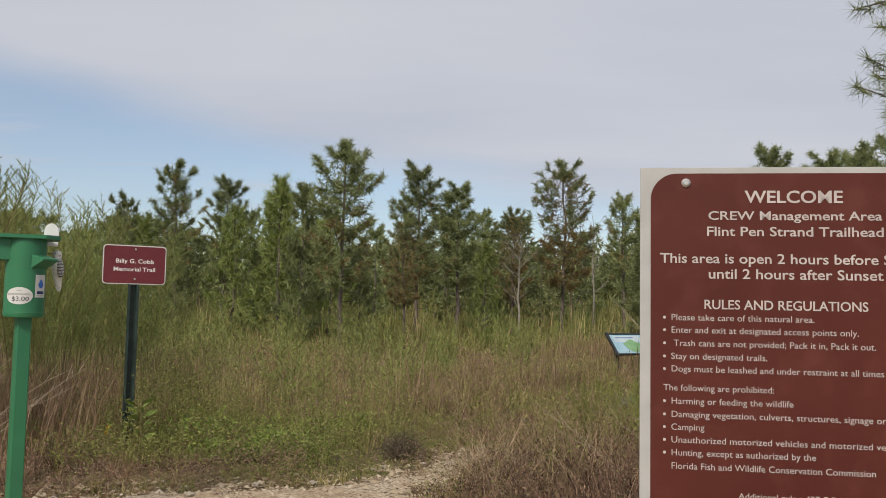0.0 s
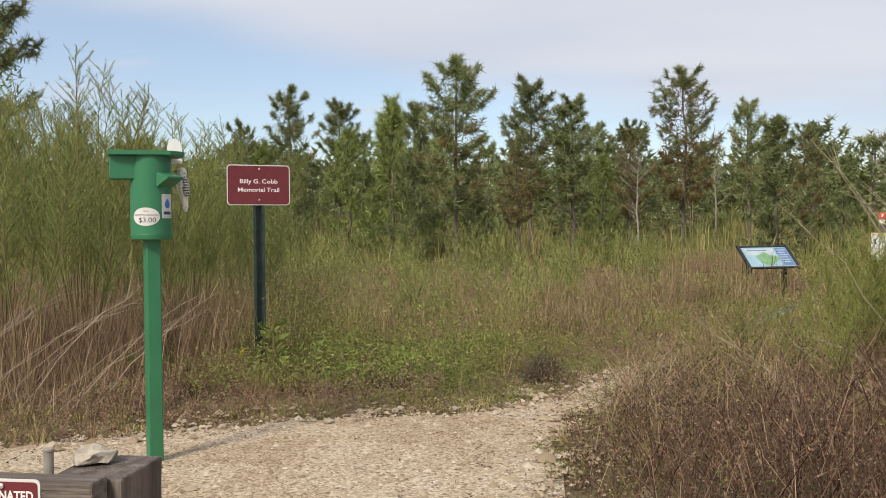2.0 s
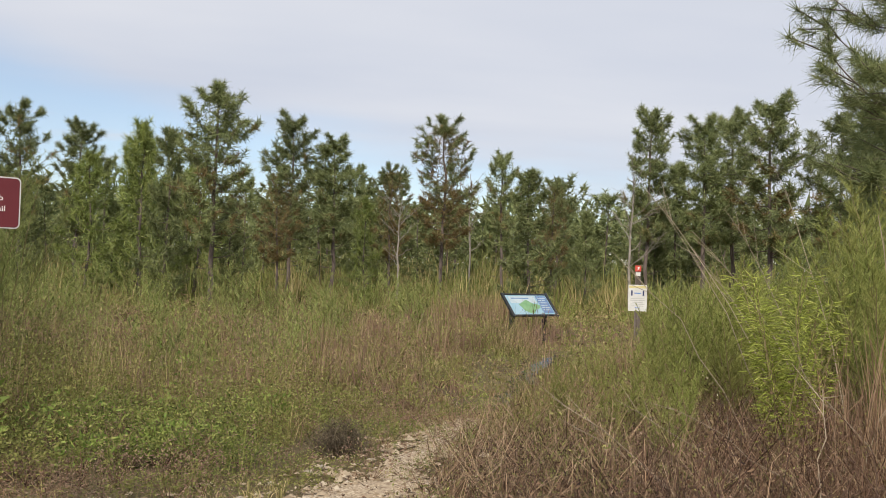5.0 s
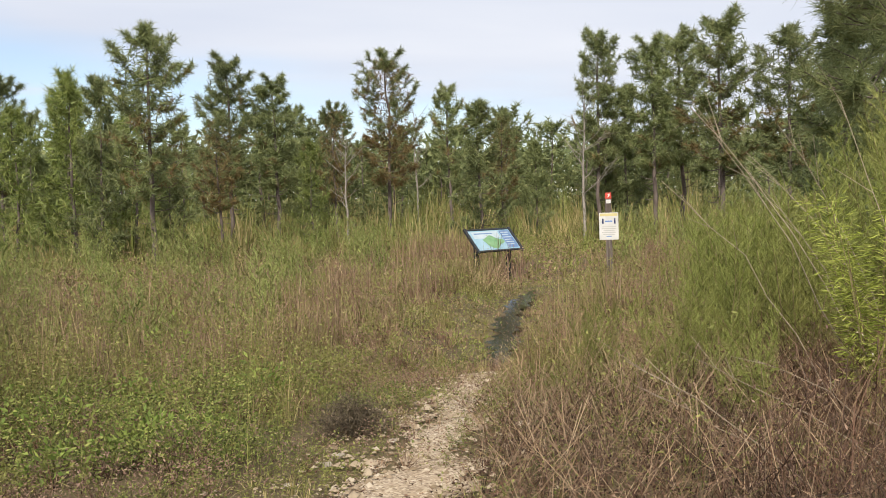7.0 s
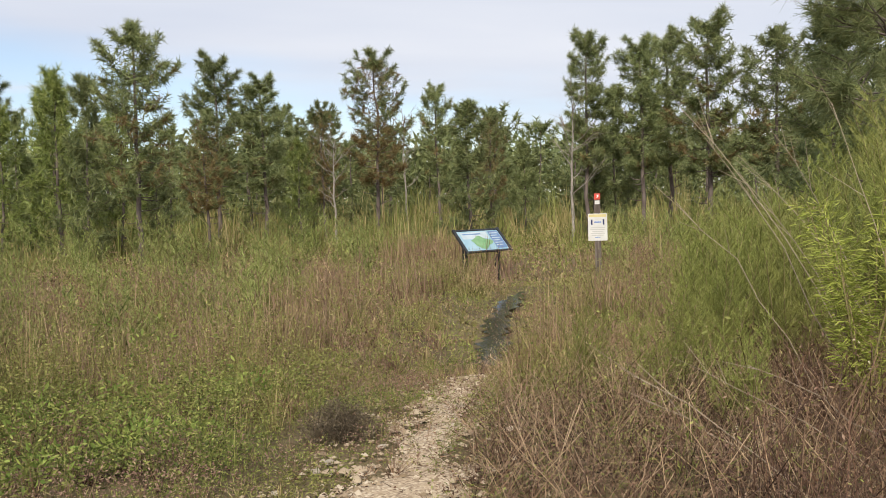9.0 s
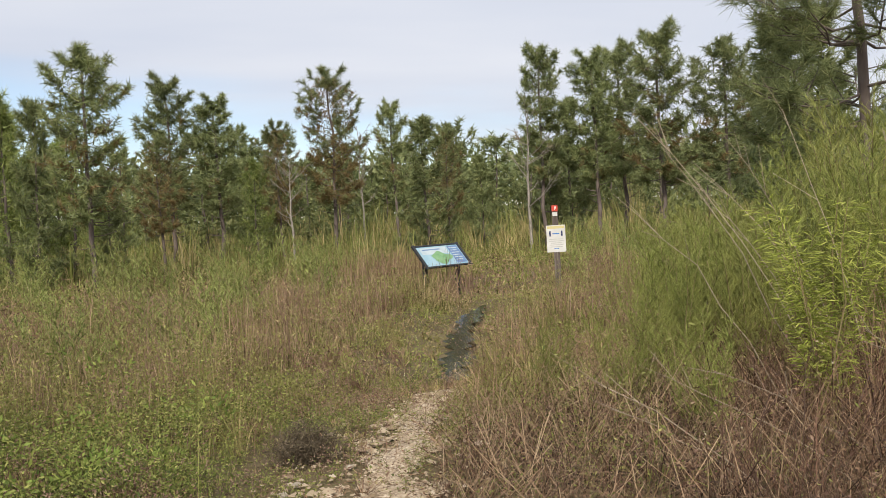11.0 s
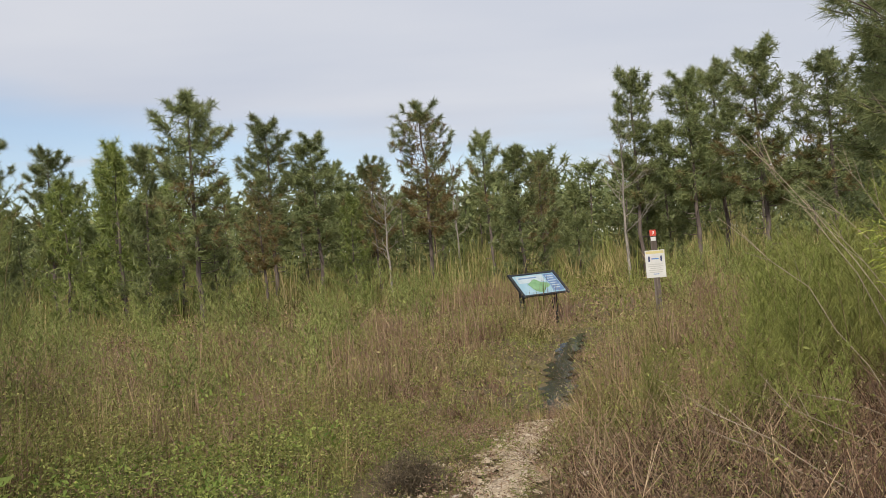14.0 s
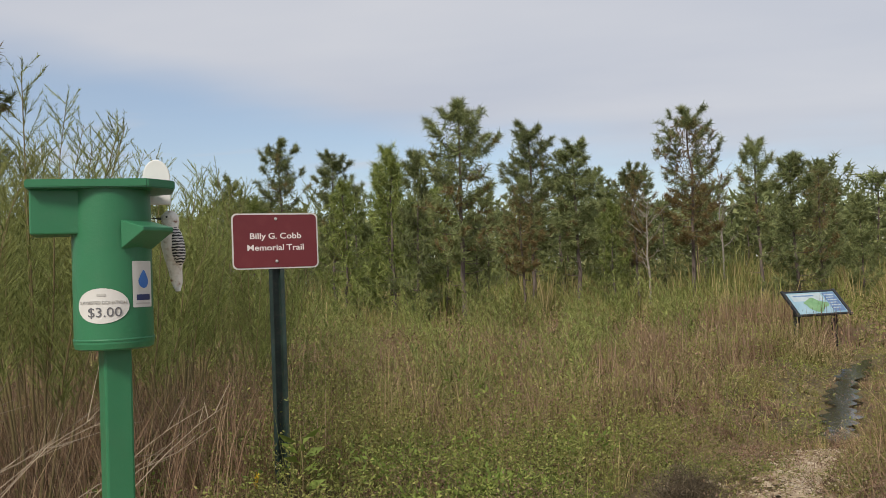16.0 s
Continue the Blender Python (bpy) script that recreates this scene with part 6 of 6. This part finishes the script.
def bushlets(name, n, r0, r1, radius, leaf, per, mat, label, weight, tall=1.0, stem=M_BROWN):
    """Small rounded weeds: forked stems from one root, leaves gathered on the outside of the crown, dark and open underneath."""
    x, y = sector(n, r0, r1)
    h, s, wet = field_height(x, y)
    ok = keep_out(x, y, s - radius * 0.6, wet) & (rng.random(n) < weight(x, y, s, wet))
    x, y, h = x[ok], y[ok], np.maximum(h[ok], 0.16) * tall * rng.uniform(0.75, 1.3, ok.sum())
    n = len(x)
    rad = np.minimum(radius * rng.uniform(0.6, 1.4, n), h * 0.85)
    st, tw = Strips(), Strips()
    k = np.repeat(np.arange(n), per)
    a, c = rng.uniform(0, 6.28, len(k)), rng.uniform(-0.25, 1.0, len(k))
    wob = 1 + 0.22 * np.sin(a * 3 + k * 1.7) + 0.15 * np.sin(a * 5 + c * 6 + k)
    shell = rng.uniform(0.55, 1.0, len(k)) ** 0.6 * wob
    ring = np.sqrt(1 - np.clip(c, 0, 1) ** 2) * np.where(c < 0, 0.85, 1.0)
    off = np.stack([np.cos(a) * ring * rad[k] * shell, np.sin(a) * ring * rad[k] * shell, h[k] * (0.5 + 0.5 * c * shell)], 1)
    at = on_ground(x, y)[k] + off
    st.leaves(at, off * [1, 1, 0.3] / rad[k][:, None] + rng.normal(0, 0.55, at.shape) + [0, 0, 0.25], leaf * rng.uniform(0.55, 1.35, len(k)), leaf * rng.uniform(0.28, 0.5, len(k)))
    some = rng.random(len(k)) < 0.16
    tw.needles(on_ground(x, y)[k][some], at[some], leaf * 0.16)
    tagged(new(name, st.mesh(name, mat)), label, "weeds", kind="stuff")
    tagged(new("weed_stems", tw.mesh("weed_stems", stem)), "thin brown stems of the " + label, "stems", kind="stuff")


def straw(seed, scale):
    return lambda x, y, s, wet: not_brush(x, y) * (1 - 0.8 * leafy_core(x, y)) * smooth01(lumps(x, y, scale, seed), 0.5, 0.62) * (np.abs(x - 4.9) + np.abs(y - 18.5) > 2.5)


tussocks("straw_tussocks", 1500, 4.5, 9.5, 34, 0.26, 0.0036, M_TAN, "pinkish straw coloured bunch grass of the near field", straw(121, 1.3), 1.35)
tussocks("straw_tussocks", 2200, 9.2, 19.0, 26, 0.36, 0.0075, M_TAN, "pinkish straw coloured bunch grass of the open field", straw(122, 2.4), 1.25)
tussocks("straw_tussocks", 1100, 19.0, 36.0, 20, 0.5, 0.02, M_TAN, "pinkish straw coloured bunch grass before the pines", straw(123, 4.5), 0.9)


def open_field(x, y):
    return not_brush(x, y) * (np.abs(x - 4.9) + np.abs(y - 18.5) > 3.2)


bushlets("broad_weeds", 420, 5.0, 9.0, 0.24, 0.046, 60, M_BROAD, "fresh green broad-leaved weeds between the sign and the trail", lambda x, y, s, wet: (s > 0.8) * (np.abs(x + 1.6) < 1.9) * (np.abs(y - 6.3) < 1.2) * smooth01(lumps(x, y, 1.2, 131), 0.42, 0.6) * not_brush(x, y) * (np.hypot(x + 0.5, y - 5.6) > 0.75), 1.35)
tangle("mixed_weeds", 34000, 3.0, 9.5, 0.022, M_FORB, "mixed small-leaved green weeds of the near field", only(0.6, 0.85, 0.1))
tangle("mixed_weeds", 24000, 3.0, 9.5, 0.018, M_GRASS, "mixed olive and yellow weeds of the near field", lambda x, y, s, wet: only(0.0, 0.42, 0.15)(x, y, s, wet) * (1 - 0.7 * leafy_core(x, y)))
tangle("withered_weeds", 20000, 3.0, 9.5, 0.020, M_TAN, "withered straw coloured weeds of the near field", lambda x, y, s, wet: only(0.42, 0.62, 0.08)(x, y, s, wet) * (1 - 0.8 * leafy_core(x, y)))
tangle("withered_weeds", 50000, 3.0, 9.5, 0.018, M_BROWN, "withered brown and red weeds of the near field", lambda x, y, s, wet: np.clip(only(0.85, 1.0, 0.12)(x, y, s, wet) + 0.4 * (x < -2.2) * (y < 6), 0, 1))
bushlets("leafy_weeds", 520, 4.2, 9.5, 0.28, 0.024, 210, M_FORB, "rounded leafy green weeds of the near field", lambda x, y, s, wet: not_brush(x, y) * (x > -3.4) * (s > 0.75) * (0.35 + 0.6 * leafy_core(x, y)) * (np.hypot(x + 0.5, y - 5.6) > 0.7), 1.5)
bushlets("withered_bushes", 460, 4.2, 9.5, 0.25, 0.016, 200, M_RED_STALK, "rounded withered brown weeds of the near field", lambda x, y, s, wet: not_brush(x, y) * (1 - 0.6 * leafy_core(x, y)) * 0.6, 1.5)
bushlets("leafy_weeds", 1300, 9.2, 19.0, 0.34, 0.032, 90, M_FORB, "rounded leafy green weeds of the open field", lambda x, y, s, wet: open_field(x, y) * (wet > 0.8) * 0.42, 1.15)
bushlets("red_bushes", 900, 9.2, 22.0, 0.40, 0.030, 90, M_RED_STALK, "rounded reddish brown weeds of the open field", lambda x, y, s, wet: open_field(x, y) * (wet > 1.3) * smooth01(lumps(x, y, 3.0, 92), 0.36, 0.54), 1.2)
bushlets("scrub_bushes", 1500, 19.0, 46.0, 0.75, 0.085, 70, M_FENNEL, "rounded olive green bushes before the pines", lambda x, y, s, wet: open_field(x, y) * 0.6, 1.25)
bushlets("scrub_bushes", 420, 20.0, 44.0, 0.75, 0.08, 70, M_BROWN, "rounded brown bushes before the pines", lambda x, y, s, wet: open_field(x, y) * 0.5, 1.15)
tangle("mixed_weeds", 16000, 9.0, 18.5, 0.040, M_GRASS, "mixed olive and yellow weeds of the open field", only(0.0, 0.42, 0.35))
tangle("mixed_weeds", 22000, 9.0, 18.5, 0.042, M_FENNEL, "mixed light green weeds of the open field", only(0.62, 0.85, 0.2))
tangle("withered_weeds", 16000, 9.0, 20.0, 0.038, M_TAN, "withered tan and red weeds of the open field", only(0.42, 0.62, 0.12))
tangle("withered_weeds", 16000, 9.0, 20.0, 0.036, M_BROWN, "withered brown weeds of the open field", only(0.85, 1.0, 0.1))
tangle("mixed_weeds", 12000, 18.0, 46.0, 0.09, M_GRASS, "mixed olive growth before the pines", only(0.0, 0.6, 0.35), leafy=1.2)
tangle("mixed_weeds", 20000, 18.0, 46.0, 0.085, M_FENNEL, "light green feathery growth before the pines", only(0.2, 0.8, 0.35), leafy=1.0)
tangle("withered_weeds", 9000, 18.0, 40.0, 0.08, M_TAN, "withered reddish growth before the pines", only(0.6, 1.0, 0.15), leafy=1.2)


def dry_arcs():
    """Long dry grass stems arching over the brown brush, and dead stalks standing behind the donation box."""
    st = Strips()
    n = 11000
    x, y = rng.uniform(-0.3, 4.4, n), rng.uniform(2.3, 6.6, n)
    ok = (brush_zone(x, y) > 0.5) & (rng.random(n) < 0.25 + 0.75 * smooth01(y, 3.3, 4.3)) & (poly_dist(x, y, GRAVEL) > 0.12) & ((np.abs(x - 0.85) > 0.6) | (y > 1.7))
    x, y = x[ok], y[ok]
    base = on_ground(x, y)
    base[:, 2] += rng.uniform(0.0, 0.3, len(x))
    a, ln = rng.uniform(0, 6.28, len(x)), rng.uniform(0.2, 0.65, len(x))
    tip = base + np.stack([np.cos(a) * ln, np.sin(a) * ln, rng.uniform(-0.08, 0.22, len(x))], 1)
    tip[:, 2] = np.maximum(tip[:, 2], gz(tip[:, 0], tip[:, 1]) + 0.02)
    st.blades(base, tip, 0.0032, sag=0.4)
    n = 5200
    x, y = rng.uniform(-6.2, -2.9, n), rng.uniform(3.6, 7.2, n)
    ok = poly_dist(x, y, GRAVEL) > 0.1
    x, y = x[ok], y[ok]
    base = on_ground(x, y)
    a = rng.uniform(0, 6.28, len(x))
    ln = rng.uniform(0.25, 1.0, len(x)) * smooth01(poly_dist(x, y, GRAVEL), 0.1, 1.7)
    tip = base + np.stack([np.cos(a) * ln * 0.35, np.sin(a) * ln * 0.35, ln * 0.9], 1)
    st.blades(base, tip, 0.0042, sag=0.25)
    n = 1500
    x, y = rng.uniform(1.9, 4.2, n), rng.uniform(3.6, 5.4, n)
    x, y = x[y < 3.0 + 0.75 * x], y[y < 3.0 + 0.75 * x]
    base = on_ground(x, y)
    a, ln = rng.uniform(0, 6.28, len(x)), rng.uniform(0.45, 1.15, len(x))
    tip = base + np.stack([np.cos(a) * ln * 0.2, np.sin(a) * ln * 0.2, ln], 1)
    st.blades(base, tip, 0.005, sag=0.15)
    tagged(new("dry_stems", st.mesh("dry_stems", M_TAN)), "dry tan stems arching over the brush and the bank", "grass", kind="stuff")


dry_arcs()
tangle("mixed_weeds", 30000, 3.0, 8.0, 0.018, M_FORB, "green weeds growing up through the dead brush", lambda x, y, s, wet: brush_zone(x, y) * smooth01(lumps(x, y, 0.8, 55), 0.45, 0.65) * smooth01(y, 3.2, 4.4))


def rust_grass():
    """Tall rust coloured grass standing behind the map panel."""
    n = 900
    x, y = rng.normal(3.9, 0.75, n), rng.normal(22.4, 0.5, n)
    base = on_ground(x, y)
    a, h = rng.uniform(0, 6.28, n), rng.uniform(0.7, 1.35, n)
    out = h * np.abs(rng.normal(0.1, 0.18, n))
    st = Strips()
    st.blades(base, base + np.stack([np.cos(a) * out, np.sin(a) * out, h], 1), 0.013)
    tagged(new("rust_grass", st.mesh("rust_grass", M_TAN)), "tall rust coloured grass behind the map panel", "grass", kind="stuff")


rust_grass()


def dead_brush():
    """Tangled brown twigs beside the trail, arching every way, with shrivelled leaves on them."""
    st = Strips()
    n = 19500
    x, y = rng.uniform(-0.5, 4.2, n), rng.uniform(2.1, 6.8, n)
    h, s, wet = field_height(x, y)
    ok = keep_out(x, y, s, wet) & (rng.random(n) < brush_zone(x, y))
    x, y, h = x[ok], y[ok], h[ok]
    n = len(x)
    base = on_ground(x, y)
    a, ln = rng.uniform(0, 6.28, n), h * rng.uniform(0.4, 1.15, n)
    out = ln * np.abs(rng.normal(0.75, 0.6, n))
    base[:, 2] += rng.uniform(0, 0.5, n) * h * (rng.random(n) < 0.5)
    tip = base + np.stack([np.cos(a) * out, np.sin(a) * out, ln * rng.uniform(0.3, 1.0, n)], 1)
    tip[:, 2] = np.minimum(tip[:, 2], gz(x, y) + h * 1.15)
    st.blades(base, tip, rng.uniform(0.0022, 0.0045, n), sag=0.35)
    k = 4
    u = rng.uniform(0.3, 1.0, (n, k))
    at = (base[:, None] + (tip - base)[:, None] * u[..., None]).reshape(-1, 3)
    at += rng.normal(0, 0.012, at.shape)
    d = rng.normal(size=at.shape) + [0, 0, 0.2]
    st.leaves(at, d, rng.uniform(0.010, 0.026, len(at)), rng.uniform(0.004, 0.009, len(at)))
    tagged(new("dead_brush", st.mesh("dead_brush", M_BROWN)), "tangled dead brown brush beside the gravel path", "brush", kind="stuff")


dead_brush()


def dark_bush(x, y):
    """A low dome of wiry withered twigs and shrivelled leaves."""
    st = Strips()
    n = 1500
    a, c = rng.uniform(0, 6.28, n), rng.random(n)
    rr = 0.27 * np.sqrt(1 - c * c) * rng.uniform(0.3, 1.0, n)
    tip = np.stack([rr * np.cos(a), rr * np.sin(a), 0.02 + 0.2 * c * rng.uniform(0.5, 1.1, n)], 1)
    st.needles(tip * [0.35, 0.35, 0.1] - [0, 0, 0.02], tip, 0.0028)
    st.needles(tip, tip + rng.normal(0, 0.04, tip.shape), 0.003)
    st.leaves(tip + rng.normal(0, 0.012, tip.shape), rng.normal(size=tip.shape), rng.uniform(0.008, 0.02, n), 0.007)
    t = thing("dark_bush", pose(x, y, float(gz(x, y))), "small dark withered bush at the trail edge", "bush")
    part("twig_mass", st.mesh("twig_mass", M_DARK_TWIG), None, t)


dark_bush(-0.46, 5.85)


def broad_plant(x, y):
    t = thing("broadleaf_weed", pose(x, y, float(gz(x, y))), "young broad-leaved weed growing at the sign post", "plant")
    for k in range(14):
        s = Strips()
        a = k * 2.4
        z = 0.12 + 0.022 * k
        s.leaves([(0.02 * math.cos(a), 0.02 * math.sin(a), z)], [(math.cos(a), math.sin(a), 0.5)], 0.13, 0.055)
        part("leaf", s.mesh("leaf", M_BROAD), None, t)
    s = Strips()
    s.tube([(0, 0, -0.02), (0.01, 0, 0.2), (0, 0.01, 0.44)], [0.006, 0.005, 0.003], 5)
    part("stem", s.mesh("stem", M_FENNEL_STEM), None, t)
    s = Strips()
    s.leaves([(0, 0, 0)], [(0.2, 0.1, 1)], 0.11, 0.075)
    s.leaves([(0.01, 0, 0)], [(-0.1, -0.1, 1)], 0.10, 0.06)
    y_ = thing("yellow_leaf", pose(x - 0.23, y - 0.1, float(gz(x, y)) + 0.15), "bright yellow dying leaf beside the sign post", "leaf")
    part("blade", s.mesh("blade", M_YELLOW_LEAF), None, y_)
    s = Strips()
    s.tube([(0, 0, -0.17), (0.01, 0, -0.08), (0, 0, 0.01)], [0.004, 0.003, 0.002], 5)
    part("stem", s.mesh("stem", M_FENNEL_STEM), None, y_)


broad_plant(-2.58, 5.78)


def understory():
    """Low scrub, young growth and tall grass under the pines."""
    n = 2000
    x, y = sector(n, 30, 74)
    h = rng.uniform(1.0, 2.3, n) * (1 + 0.9 * smooth01(y, 36, 56)) * (0.55 + 0.8 * lumps(x, y, 6, 17))
    for mat, pick, label in ((M_FENNEL, rng.random(n) < 0.42, "olive green scrub under the pines"), (M_GRASS, None, "tall olive grass under the pines")):
        pick = ~last if pick is None else pick
        last = pick
        k = 18
        hh = h[pick][:, None]
        a, u = rng.uniform(0, 6.28, (pick.sum(), k)), rng.random((pick.sum(), k)) ** 0.7
        bx, by = x[pick][:, None] + np.cos(a) * 0.2 * hh * u, y[pick][:, None] + np.sin(a) * 0.2 * hh * u
        base = np.stack([bx, by, gz(bx, by)], -1).reshape(-1, 3)
        tip = base + np.stack([np.cos(a) * 0.45 * hh * u, np.sin(a) * 0.45 * hh * u, hh * (1 - 0.5 * u * u) * rng.uniform(0.45, 1.1, a.shape)], -1).reshape(-1, 3)
        st = Strips()
        st.blades(base, tip, rng.uniform(0.028, 0.055, len(base)))
        tagged(new("understory_scrub", st.mesh("understory_scrub", mat)), label, "scrub", kind="stuff")


understory()


def far_woods():
    """The closed edge of the wood beyond the single pines."""
    n = 42000
    x, y = sector(n, 72, 92)
    top = 4.6 + 3.2 * lumps(x, y, 9, 41) + 1.8 * lumps(x, y, 2.5, 43)
    at = np.stack([x, y, gz(x, y) + top * rng.random(n) ** 0.8], 1)
    d = rng.normal(size=(n, 3)) + [0, 0, 0.6]
    d /= np.linalg.norm(d, axis=1)[:, None]
    st = Strips()
    st.needles(at, at + d * rng.uniform(0.6, 1.2, (n, 1)), 0.40)
    tagged(new("far_woods", st.mesh("far_woods", M_NEEDLE)), "closed green edge of the distant wood", "woods", kind="stuff")


far_woods()
